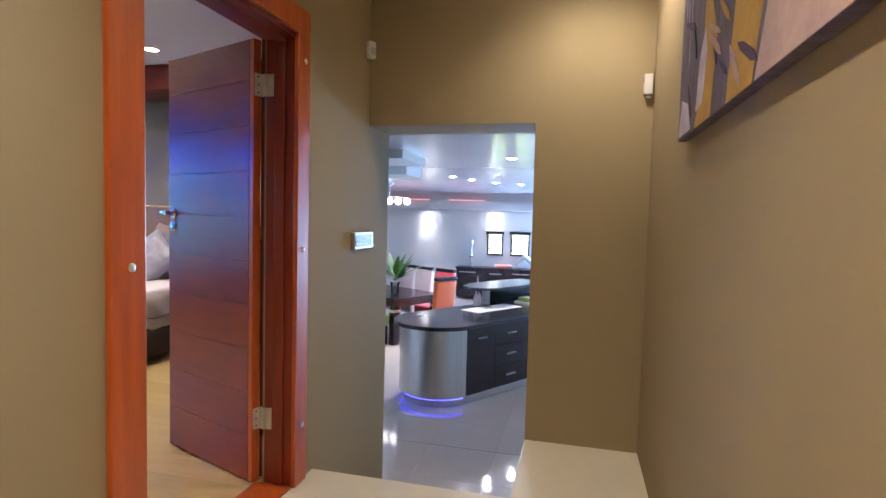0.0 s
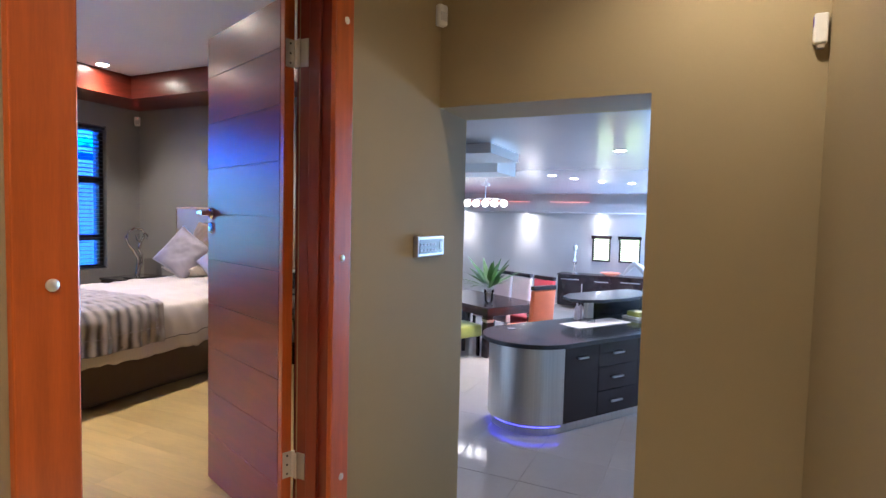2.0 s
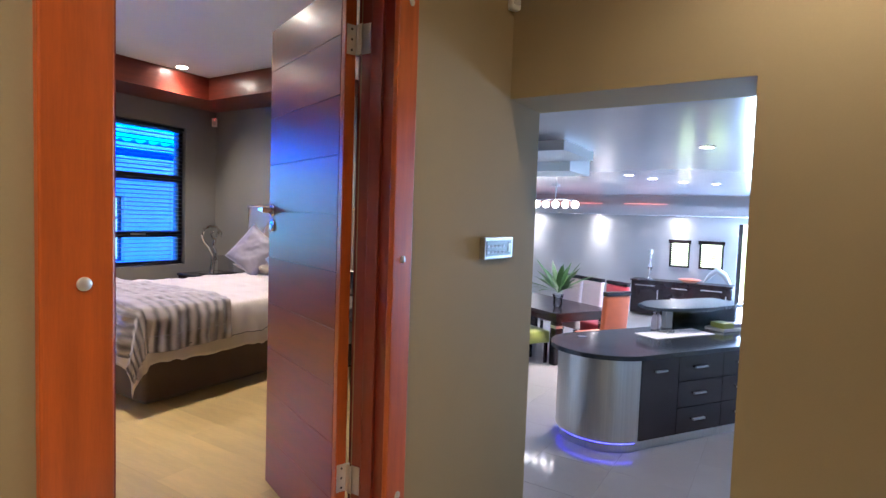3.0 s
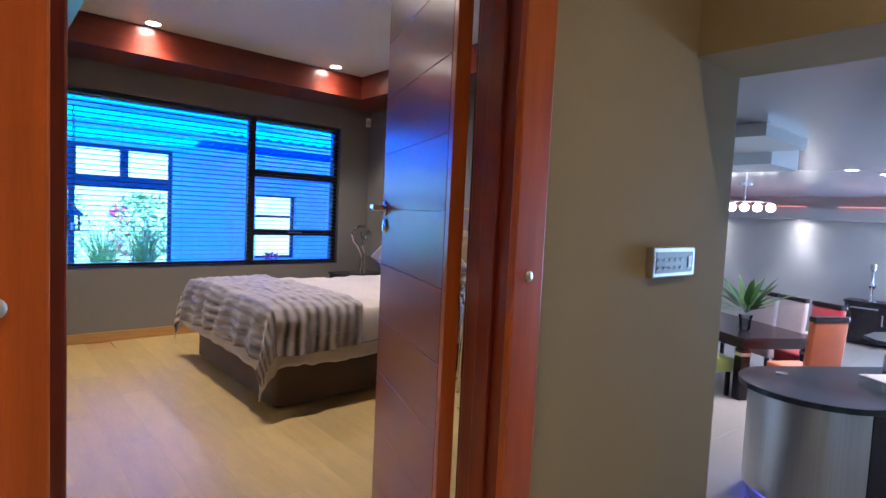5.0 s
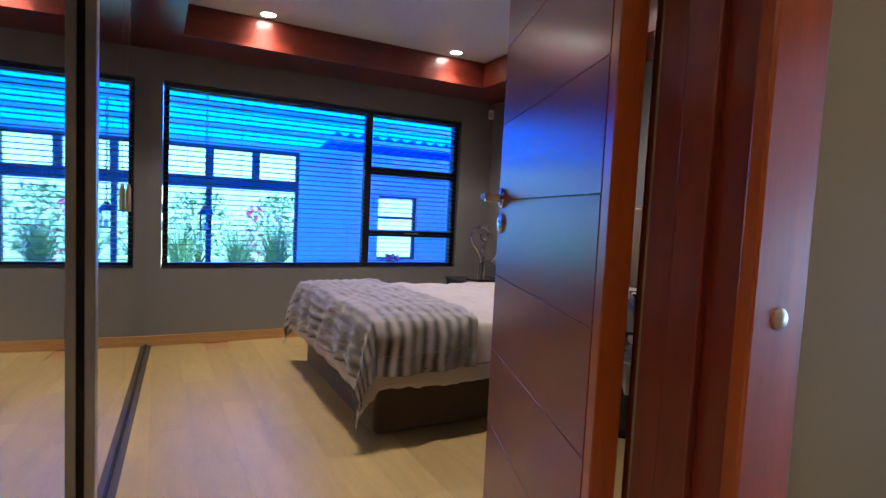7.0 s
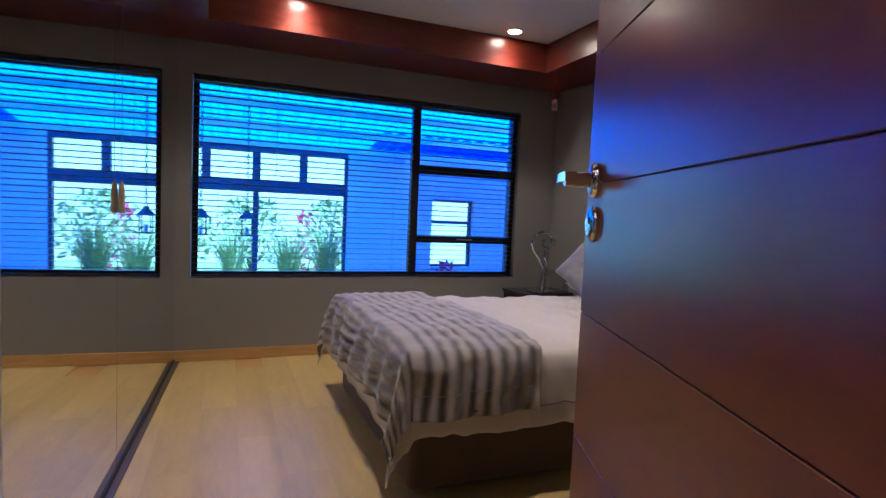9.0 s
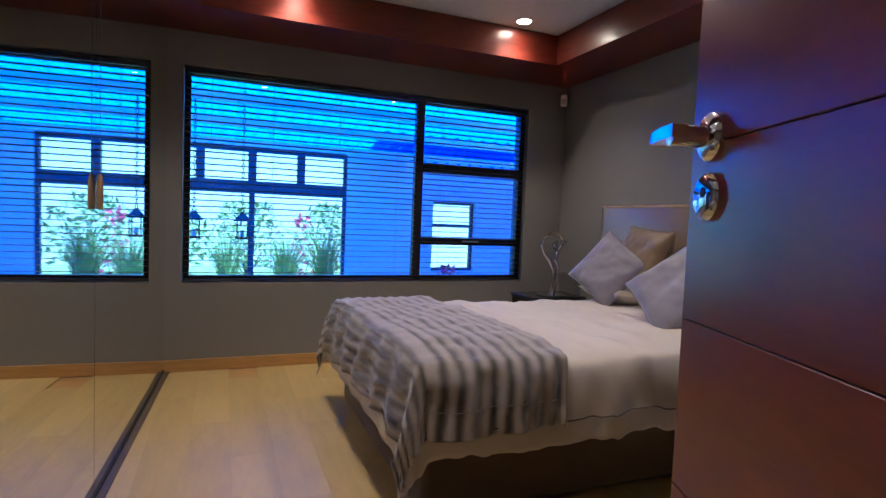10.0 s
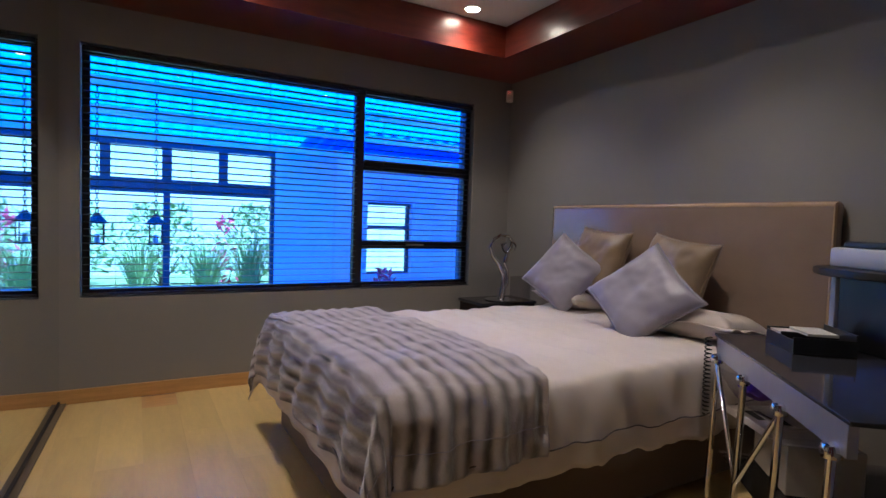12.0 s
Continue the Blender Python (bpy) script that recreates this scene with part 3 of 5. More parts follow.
for k in range(46):
    y, z, a, w, h = rp.uniform(0.25, 1.78), rp.uniform(0.06, 0.85), rp.uniform(0.2, 1.2), rp.uniform(0.005, 0.014), rp.uniform(0.03, 0.1)
    dy, dz = math.cos(a), math.sin(a)
    pts = [(y + p * h * dy - q * w * dz, z + p * h * dz * 0.9 + q * w * dy) for p, q in ((-1, -0.2), (-0.5, -1), (0.6, -0.8), (1, 0.1), (0.5, 0.9), (-0.6, 1))]
    pts = [(min(max(u, 0.01), 1.81), max(v, 0.002)) for u, v in pts]
    stroke("paint_dab", (M_PURPLEP, M_OCHRE, M_PALE, M_PURPLEP, M_FLESH)[k % 5 if y < 1.5 else (0, 2, 0, 3, 2)[k % 5]], pts, 3 + 0.06 * k)
for k in range(16):
    y, z = 1.55 + 0.25 * random.random(), 0.15 + 0.8 * random.random()
    stroke("paint_streak", M_PALE, [(y, z), (y + 0.005, z + 0.07), (y + 0.011, z + 0.12), (y + 0.007, z + 0.02)], 1)


def downlight(x, y, z, face, group, watt, colour, degrees=115, size=0.04, rim=None):
    d = thing("downlight", "small round recessed ceiling downlight, switched on", "downlight", group, at=(x, y, z))
    bm = bmesh.new()
    lathe(bm, [(0.058, 0), (0.064, -0.004), (0.062, -0.008), (0.05, -0.008), (0.048, -0.002), (0.048, 0)], 24)
    part("rim", bm, rim or M_WHITEPL, d, smooth=True)
    bm = bmesh.new()
    lathe(bm, [(0.047, -0.0015), (0.047, -0.004), (0.0, -0.0045)], 20)
    part("lamp", bm, face, d, "glowing lamp face", True)
    spot(x, y, z - 0.012, watt, colour, degrees, size=size)


# the second and third hall lamps are unseen, added to brighten walls and casing
for x, y, w in ((0.18, 2.75, 11), (-0.35, 0.45, 26), (-0.3, -1.6, 22)):
    downlight(x, y, 2.75, M_LAMP, "hall downlights", w, (1.0, 0.83, 0.61), 130)
for x, y in ((-4.97, 2.46), (-4.95, 4.04), (-3.36, 4.02), (-3.3, 2.46)):
    downlight(x, y, 2.604, M_LAMP, "bedroom downlights", 20, SOFT)

# ---- bedroom window, blinds ----
window = structure(new("window_1"), "wide dark aluminium window, glass coloured for blue daylight", "window")
wx = WX - 0.11
WY0, WY1, WZ0, WZ1 = 1.785, 4.518, 0.637, 2.138
for nm, s in (("window_frame", (WY0, WY1, WZ1 - 0.045, WZ1)), ("window_frame", (WY0, WY1, WZ0, WZ0 + 0.04)), ("window_frame", (WY0, WY0 + 0.042, WZ0 + 0.04, WZ1 - 0.045)),
              ("window_frame", (WY1 - 0.042, WY1, WZ0 + 0.04, WZ1 - 0.045)), ("mullion", (3.505, 3.575, WZ0 + 0.04, WZ1 - 0.045)), ("transom", (3.575, WY1 - 0.042, 1.535, 1.605)), ("transom", (3.575, WY1 - 0.042, 0.935, 0.995))):
    boxes(nm, M_DARKFRAME, (wx, wx + 0.06 - 0.005 * (nm == "window_frame"), *s), parent=window, bevel=0.004)
for s in ((1.827, 3.505, 0.677, 2.093), (3.575, 4.476, 0.677, 0.935), (3.575, 4.476, 0.995, 1.535), (3.575, 4.476, 1.605, 2.093)):
    p = boxes("pane", M_TINT, (wx + 0.02, wx + 0.026, *s), parent=window, label="pane coloured with the blue cast of the daylight")
    p.visible_shadow = False
boxes("window_stay", M_NICKEL, (wx + 0.06, wx + 0.075, 3.95, 4.1, 0.96, 0.975), parent=window)


def blind(y0, y1, z0, z1, cords):
    b = thing("venetian_blind", "dark slim venetian blind, lowered with slats open", "blind", "window blinds", at=(WX - 0.022, (y0 + y1) / 2, z1))
    h = (y1 - y0) / 2
    boxes("head_rail", M_DARKFRAME, (-0.018, 0.018, -h, h, -0.032, -0.002), parent=b, bevel=0.003)
    boxes("bottom_rail", M_DARKFRAME, (-0.013, 0.013, -h, h, z0 - z1 + 0.002, z0 - z1 + 0.016), parent=b, bevel=0.003)
    bm = bmesh.new()
    prof = [(-0.0165, -0.0015), (-0.008, 0.0008), (0.0, 0.0013), (0.008, 0.0008), (0.0165, -0.0015)]
    rows_ = []
    tilt = radians(12)
    for y in (-h, h):
        for th in (0.0, -0.0007):
            rows_.append([bm.verts.new((x * math.cos(tilt), y, z + th + x * math.sin(tilt))) for x, z in prof])
    for a, c in ((0, 2), (1, 3)):
        for k in range(4):
            bm.faces.new((rows_[a][k], rows_[a][k + 1], rows_[c][k + 1], rows_[c][k]))
    for k in (0, 4):
        bm.faces.new((rows_[0][k], rows_[1][k], rows_[3][k], rows_[2][k]))
    n = int((z1 - z0 - 0.06) / 0.043)
    first = part("slat", bm, M_SLAT, b)
    for k in range(n):
        s = first if k == 0 else new("slat", first.data)
        s.parent = b
        s.matrix_basis = pose(0, 0, -0.05 - k * 0.043, random.uniform(-0.03, 0.03), random.uniform(-2, 2), 0)
    for c in cords:
        bm = bmesh.new()
        for dx in (-0.0135, 0.0135):
            tube(bm, [(dx, c, -0.02), (dx, c, z0 - z1 + 0.01)], 0.0009, 5)
        part("ladder_cord", bm, M_CORD, b)
    return b


bl = blind(1.795, 3.51, 0.642, 2.13, (-0.69, -0.27, 0.22, 0.69))
blind(3.57, 4.508, 0.642, 2.13, (-0.32, 0.32))
# ---- wardrobe with mirror doors ----
wardrobe = thing("wardrobe", "built-in wardrobe with full-height mirrored sliding doors", "wardrobe", at=(-2.6, MY, 0), turn=-2.4)
WE = WX + 2.606                        # far end, against the window wall
for x0, x1, y1 in ((WE, -1.252, 0.0), (-1.248, -0.027, 0.0), (0.027, 1.198, 0.0)):
    boxes("mirror_door", M_MIRROR, (x0, x1, y1 - 0.006, y1, 0.022, 2.35), parent=wardrobe, label="mirrored door")
boxes("carcass", M_DARKFRAME, (WE, 1.198, -0.04, -0.0065, 0.0, 2.35), parent=wardrobe)
boxes("end_panel", M_DARKFRAME, (1.2, 1.24, -0.6, 0.0, 0.0, 2.35), parent=wardrobe, label="dark end panel", bevel=0.002)
boxes("bottom_track", M_TRACK, (WE, 1.198, -0.006, 0.036, 0.0, 0.009), parent=wardrobe, label="bronze floor track", bevel=0.002)
boxes("bottom_rail", M_RUBBER, (WE, 1.198, -0.006, 0.006, 0.0095, 0.0215), parent=wardrobe, label="dark bottom rail")
boxes("stile_seal", M_RUBBER, (-0.027, 0.027, -0.005, 0.01, 0.0225, 2.34), parent=wardrobe, label="black seal")
boxes("stile", M_ALU, (-0.028, 0.028, 0.0101, 0.038, 0.0225, 2.34), parent=wardrobe, label="aluminium door stile", bevel=0.003)

cord = thing("pull_cord", "thin pull cord with a turned wooden toggle", "pull cord", at=(-3.85, 1.619, 2.3748))
bm = bmesh.new()
lathe(bm, [(0.012, 0.0), (0.012, -0.006), (0.004, -0.012)], 14)
part("eyelet", bm, M_WHITEPL, cord, smooth=True)
bm = bmesh.new()
tube(bm, [(0, 0, -0.01), (0, 0, -1.12)], 0.0013, 6)
part("cord", bm, M_CORD, cord)
bm = bmesh.new()
lathe(bm, [(0.004, -1.105), (0.009, -1.118), (0.0125, -1.15), (0.0125, -1.232), (0.011, -1.24)], 14)
part("toggle", bm, M_BRASSW, cord, "turned wooden toggle", True)

# ---- bed ----
BX, BW, BL, BTOP = -4.01, 0.745, 2.06, 0.6     # centre, half width, length, top of the mattress
BY = 2.74                                       # foot
bed = thing("bed", "double bed base in brown suede with mattress", "bed", at=(BX, BY, 0))
bm = bmesh.new()
box(bm, -BW + 0.02, BW - 0.02, 0.02, BL, 0.012, 0.34, bevel=0.035, seg=3)
for f in bm.faces:
    f.smooth = True
part("base", bm, M_BED, bed, "brown suede bed base")
boxes("mattress", M_LINEN, (-BW + 0.01, BW - 0.01, 0.01, BL, 0.345, BTOP - 0.04), parent=bed, bevel=0.03)


def drape(s, t, half, y0, top, flare, ripple, seed, reach):
    """A cloth laid over the bed: s across, t from the foot, both measured along the cloth."""
    over, foot = max(0.0, abs(s) - half), max(0.0, -t)
    r = 0.06
    side = 1 if s > 0 else -1
    fall = math.hypot(over, foot)
    soft = r * (1 - math.exp(-fall / r))
    down = fall - soft * 0.75
    x = min(abs(s), half)
    y = max(t, 0.0)
    wob = noise.noise(Vector((s * 4 + seed, t * 4, seed)))
    ang = ripple * (math.sin((t if over > foot else s) * 23 + seed + 2 * wob)) * min(1, fall / 0.2)
    if over > 0:
        x += (soft * 0.8 + flare * over + ang) * (over / fall)
    if foot > 0:
        y -= (soft * 0.8 + flare * foot + ang) * (foot / fall)
    if over > 0 and foot > 0:
        k = 0.3 * min(over, foot)
        x, y = x + k * 0.5, y - k * 0.5
    z = top - down * (1 - 0.5 * flare)
    edge = 1 - min(1.0, max(0.0, (abs(s) - half + 0.22) / 0.22)) if over == 0 else 0
    z += 0.012 * wob + 0.018 * edge
    return Vector((side * x, y0 + y, max(z, 0.03)))


duvet = thing("duvet", "cream cotton duvet with dark piping, slightly creased", "duvet", at=(BX, BY, 0))
DS, DF = 0.37, 0.4


def duvet_pt(s, t, off=0.0):
    p = drape(s, t, BW, 0.0, BTOP + off, 0.1, 0.005, 1.3, DS)
    w = noise.noise(Vector((s * 2.2, t * 9, 4.0))) + 0.5 * noise.noise(Vector((s * 5, t * 17, 9.0)))
    p.z += 0.009 * w + 0.012 * abs(noise.noise(Vector((s * 3 + t * 6, t * 5 - s * 4, 12.0))))
    if abs(s) > BW - 0.15:
        p.x += 0.016 * w * (1 if s > 0 else -1)
        p.z += 0.03 * noise.noise(Vector((t * 4.5, s, 3.0))) * max(0, (abs(s) - BW) / 0.3) + 0.012 * noise.noise(Vector((t * 15, s, 6.0))) * max(0, (abs(s) - BW) / 0.3)
    return p


SD, TD = BW + DS, 2.0
bm = bmesh.new()
grid(bm, 110, 110, lambda u, v: duvet_pt((2 * u - 1) * SD, -DF + v * (TD + DF)))
ob = part("cover", bm, M_LINEN, duvet)
ob.modifiers.new("thick", "SOLIDIFY").thickness = 0.006
bm = bmesh.new()
for side in (1, -1):
    tube(bm, [duvet_pt(side * (BW + DS - 0.1), -DF + 0.1 + k * 0.02) + Vector((side * 0.004, 0, 0)) for k in range(105)], 0.0028, 6)
tube(bm, [duvet_pt(-(BW + DS - 0.1) + k * 0.02, -DF + 0.1) + Vector((0, -0.004, 0)) for k in range(103)], 0.0028, 6)
part("piping", bm, M_PIPE, duvet, "dark piping line")

throw = thing("throw", "striped grey faux-fur throw over the foot of the bed", "throw", at=(BX, BY, 0))
TS, TF, TT = 0.34, 0.37, 0.56


def throw_pt(u, v):
    s, t = (2 * u - 1) * (BW + TS), -TF + v * (TT + TF)
    t2 = t + 0.05 * math.sin(s * 2.2 + 0.6) * (1 if t > 0 else 0.4)
    p = drape(s, t2, BW + 0.012, -0.012, BTOP + 0.034, 0.1, 0.014, 5.1, TS)
    ridge = 0.5 + 0.5 * math.sin(t * 2 * math.pi / 0.068 + 1.5 * noise.noise(Vector((s * 3, t * 3, 2))))
    lump = noise.noise(Vector((s * 11, t * 13, 7.0)))
    h = 0.011 * ridge + 0.01 * lump
    d = Vector((0, 0, 1))
    if abs(s) > BW:
        d = Vector((1 if s > 0 else -1, 0, 0.2))
    elif t2 < 0:
        d = Vector((0, -1, 0.2))
    return p + d * h


bm = bmesh.new()
grid(bm, 180, 150, throw_pt, lambda u, v: ((2 * u - 1) * (BW + TS), -TF + v * (TT + TF)))
ob = part("fur", bm, M_FUR, throw)
ob.modifiers.new("thick", "SOLIDIFY").thickness = 0.012
for side in (0.05, 0.95):
    bm = bmesh.new()
    tube(bm, [throw_pt(side, k / 90) for k in range(91)], 0.0016, 6)
    part("seam", bm, M_LILAC, throw, "pale stitched seam", True)


def pillow(name, label, material, w, h, d, at, rx, ry, rz, seed, flange=0.0):
    """A filled square cushion with drawn corners: local x across, z up, y thickness."""
    p = thing(name, label, "pillow", "pillows on the bed")
    p.matrix_basis = pose(*at, rx, ry, rz)
    bm = bmesh.new()
    for side in (1, -1):
        def fn(u, v):
            a, b = 2 * u - 1, 2 * v - 1
            puff = ((1 - a ** 4) * (1 - b ** 4)) ** 0.55
            pinch = 1 - 0.09 * (1 - (a * a)) * abs(b) ** 3
            pinch2 = 1 - 0.09 * (1 - (b * b)) * abs(a) ** 3
            wr = noise.noise(Vector((a * 2.1 + seed, b * 2.1, seed))) * 0.012 + noise.noise(Vector((a * 5 + seed, b * 5, seed))) * 0.006
            ray = 0.006 * math.sin(9 * math.atan2(b, a) + seed) * (abs(a * b)) * 2
            return Vector((a * w / 2 * pinch2, side * (d / 2 * puff + (wr + ray) * puff), b * h / 2 * pinch))
        grid(bm, 30, 30, fn)
    bmesh.ops.remove_doubles(bm, verts=bm.verts, dist=0.0008)
    c = part("cover", bm, material, p, smooth=False)
    bm = bmesh.new()
    loop = []
    for k in range(120):
        q = k / 30
        e, a = int(q), 2 * (q - int(q)) - 1
        a, b = ((a, -1), (1, a), (-a, 1), (-1, -a))[e]
        pin, pin2 = 1 - 0.09 * (1 - a * a) * abs(b) ** 3, 1 - 0.09 * (1 - b * b) * abs(a) ** 3
        loop.append((a * w / 2 * pin2, 0, b * h / 2 * pin))
    tube(bm, loop, 0.004, 6, closed=True)
    part("piping", bm, material, p, smooth=True)
    if flange:
        bm = bmesh.new()
        n = 160
        inner, outer = [], []
        for k in range(n):
            x, y, z = loop[int(k * 120 / n)]
            wv = 0.007 * math.sin(k * 0.42 + seed)
            inner.append(bm.verts.new((x * 0.97, 0, z * 0.97)))
            outer.append(bm.verts.new((x * (1 + 2 * flange / w), wv, z * (1 + 2 * flange / h))))
        for k in range(n):
            bm.faces.new((inner[k], inner[(k + 1) % n], outer[(k + 1) % n], outer[k]))
        f = part("flange", bm, material, p, "frilled pillow edge", True)
        f.modifiers.new("thick", "SOLIDIFY").thickness = 0.004
    return p


PZ = BTOP + 0.05
pillow("pillow", "white cotton bed pillow with a frilled edge", M_LINEN, 0.66, 0.42, 0.15, (-3.6, 4.6, PZ + 0.03), 82, 0, 4, 1.0, 0.04)
pillow("pillow", "white cotton bed pillow with a frilled edge", M_LINEN, 0.46, 0.4, 0.13, (-4.52, 4.68, PZ + 0.02), 82, 0, -3, 2.0)
pillow("cushion", "taupe satin scatter cushion", M_TAN, 0.47, 0.47, 0.15, (-4.37, 4.71, PZ + 0.27), -16, 4, -6, 3.0)
pillow("cushion", "taupe satin scatter cushion", M_TAN, 0.47, 0.45, 0.16, (-3.76, 4.67, PZ + 0.25), -18, 6, -8, 4.0)
pillow("cushion", "silvery lilac satin scatter cushion standing on its corner", M_LILAC, 0.43, 0.43, 0.15, (-4.49, 4.53, PZ + 0.195), -28, 30, 8, 5.0)
pillow("cushion", "silvery lilac satin scatter cushion standing on its corner", M_LILAC, 0.45, 0.45, 0.15, (-3.7, 4.36, PZ + 0.16), -40, 38, -10, 6.0)

headboard = thing("headboard", "padded taupe patent-leather headboard with flat border", "headboard", at=(-4.0, HY, 0))
bm = bmesh.new()
box(bm, -0.965, 0.965, -0.075, -0.002, 0.1, 1.315, bevel=0.03, seg=4)
part("panel", bm, M_HEADB, headboard, smooth=True)
bm = bmesh.new()
tube(bm, [(-0.95, -0.062, 0.3), (-0.95, -0.062, 1.295), (0.95, -0.062, 1.295), (0.95, -0.062, 0.3)], 0.016, 10)
part("rolled_edge", bm, M_HEDGE, headboard, "rolled leather edge", True)
# chrome sculpture on a bedside table
bedside = thing("bedside_table", "low bedside table with a dark top", "bedside table", at=(-5.3, 4.6, 0))
boxes("cabinet", M_EBONY, (-0.19, 0.14, -0.25, 0.25, 0.02, 0.53), parent=bedside, bevel=0.004)
boxes("top", M_SMOKE, (-0.2, 0.15, -0.26, 0.26, 0.5305, 0.555), parent=bedside, bevel=0.003)
sculpt = thing("sculpture", "polished chrome looping figurine on a round base", "figurine", at=(-5.28, 4.6, 0.5555))
bm = bmesh.new()
lathe(bm, [(0.12, 0), (0.125, 0.006), (0.11, 0.012), (0.03, 0.018), (0.0, 0.018)], 32)
pts = [(0.0, 0.01, 0.015), (0.005, 0.02, 0.1), (0.0, 0.02, 0.2), (-0.02, -0.02, 0.29), (-0.025, -0.075, 0.35), (-0.02, -0.1, 0.42), (-0.01, -0.08, 0.48), (0, -0.02, 0.515),
       (0.01, 0.05, 0.51), (0.01, 0.085, 0.47), (0.005, 0.08, 0.42), (0, 0.05, 0.37), (0.0, 0.03, 0.3)]
tube(bm, pts, 0.021, 12, taper=[1.4, 1.1, 1.0, 0.9, 0.7, 0.6, 0.6, 0.65, 0.7, 0.7, 0.7, 0.7, 0.9])
tube(bm, [(0, 0.05, 0.37), (0.01, 0.0, 0.4), (0.0, 0.0, 0.44), (-0.01, 0.04, 0.455)], 0.014, 10, taper=[1, 0.8, 1.0, 0.5])
tube(bm, [(0.01, 0.01, 0.05), (0.02, 0.05, 0.14), (0.01, 0.05, 0.24), (0, 0.02, 0.3)], 0.012, 10)
tube(bm, [(0.01, 0.085, 0.47), (0.01, 0.125, 0.44), (0.01, 0.115, 0.395)], 0.012, 8, taper=[1, 0.7, 0.4])
part("figure", bm, M_CHROME, sculpt, smooth=True)
stand = thing("acrylic_holder", "small clear acrylic holder by the bed", "holder", at=(-5.13, 4.7, 0.5))
boxes("panel", M_ACRYL, (-0.005, 0.0, -0.12, 0.08, 0.056, 0.26), parent=stand)

# ---- desk by the bed ----
DA = (-3.165, 4.17)
desk = thing("desk", "desk with smoked glass top on chrome tube legs", "desk", at=(DA[0], DA[1], 0), turn=-41)
DL, DD, DZ = 1.05, 0.7, 0.735
bm = bmesh.new()
box(bm, 0, DL, 0, DD, DZ - 0.012, DZ, bevel=0.003)
part("top", bm, M_SMOKE, desk, "smoked glass top")
boxes("rail", M_ALU, (0.02, DL - 0.02, 0.006, 0.03, DZ - 0.095, DZ - 0.0125), parent=desk, label="satin metal front rail", bevel=0.002)
boxes("rail", M_ALU, (0.02, DL - 0.02, DD - 0.03, DD - 0.006, DZ - 0.055, DZ - 0.0125), parent=desk, bevel=0.002)
for x in (0.06, 0.37, 0.68, 0.98):
    for y in (0.02, DD - 0.03):
        bm = bmesh.new()
        tube(bm, [(x, y - 0.02 if y < 0.1 else y, DZ - 0.08), (x - 0.015, y - 0.03 if y < 0.1 else y, 0.02)], 0.012, 12)
        lathe(bm, [(0.0, -0.02), (0.022, -0.012), (0.026, 0.005), (0.02, 0.02), (0.0, 0.026)], 14, (x, y - 0.022 if y < 0.1 else y, DZ - 0.1))
        lathe(bm, [(0.018, 0), (0.018, 0.02)], 14, (x - 0.015, y - 0.03 if y < 0.1 else y, 0.0))
        part("leg", bm, M_CHROME, desk, "chrome tube leg with ball joint", True)
for x0, x1 in ((0.06, 0.37), (0.68, 0.37)):
    bm = bmesh.new()
    tube(bm, [(x0, -0.002, DZ - 0.11), (x1, -0.01, 0.26)], 0.009, 10)
    part("brace", bm, M_CHROME, desk, "chrome diagonal brace", True)
bm = bmesh.new()
grid(bm, 24, 8, lambda u, v: Vector((0.06 + 0.62 * u, 0.0 + 0.14 * v, DZ - 0.12 - 0.06 * math.sin(math.pi * u) ** 0.8 - 0.03 * math.sin(math.pi * v))))
ob = part("sling", bm, M_ACRYL, desk, "clear plastic sling under the top")
boxes("shelf", M_ACRYL, (0.03, DL - 0.05, 0.03, DD - 0.05, 0.25, 0.258), parent=desk, label="clear lower shelf")
R37 = pose(DA[0], DA[1], 0, 0, 0, -41)


def on_desk(name, label, category, x, y, z, turn=0.0):
    p = R37 @ Vector((x, y, z))
    return thing(name, label, category, at=p, turn=-41 + turn)


o = on_desk("paper_box", "grey document box under the desk", "box", 0.2, 0.14, 0.2585)
boxes("body", M_CARD, (-0.1, 0.2, 0, 0.24, 0, 0.17), parent=o, bevel=0.003)
boxes("lid", M_PAPER, (-0.12, 0.19, -0.03, 0.22, 0.1705, 0.176), parent=o)
o = on_desk("binder", "white open binder lying under the desk", "binder", 0.13, 0.1, 0.435, 12)
boxes("cover", M_PAPER, (-0.05, 0.22, -0.06, 0.18, 0, 0.03), parent=o, bevel=0.004)
boxes("label_patch", M_RUBBER, (0.02, 0.12, -0.03, 0.03, 0.0302, 0.031), parent=o)
o = on_desk("cloth_bag", "small purple cloth pouch under the desk top", "pouch", 0.22, 0.1, 0.575)
bm = bmesh.new()
bmesh.ops.create_icosphere(bm, subdivisions=3, radius=1)
for v in bm.verts:
    v.co = Vector((v.co.x * 0.1, v.co.y * 0.06, v.co.z * 0.04)) * (1 + 0.2 * noise.noise(v.co * 2.2))
part("pouch", bm, M_PURPLE, o, smooth=True)
o = on_desk("spiral_cord", "black coiled cable hanging off the desk", "cable", 0.0, -0.012, DZ - 0.02)
bm = bmesh.new()
tube(bm, [(-0.015 + 0.013 * math.cos(a * 0.8), -0.005 + 0.013 * math.sin(a * 0.8), -0.0022 * a) for a in range(150)], 0.0028, 6)
part("coil", bm, M_RUBBER, o, smooth=True)
o = on_desk("picture_frame", "small dark panel lying back in a pale frame", "frame", -0.0, 0.6, DZ, 30)
boxes("border", M_GREYPL, (0, 0.22, 0, 0.02, 0, 0.06), parent=o, bevel=0.003)
boxes("panel", M_BLACKPL, (0.015, 0.205, -0.002, -0.0003, 0.012, 0.05), parent=o)
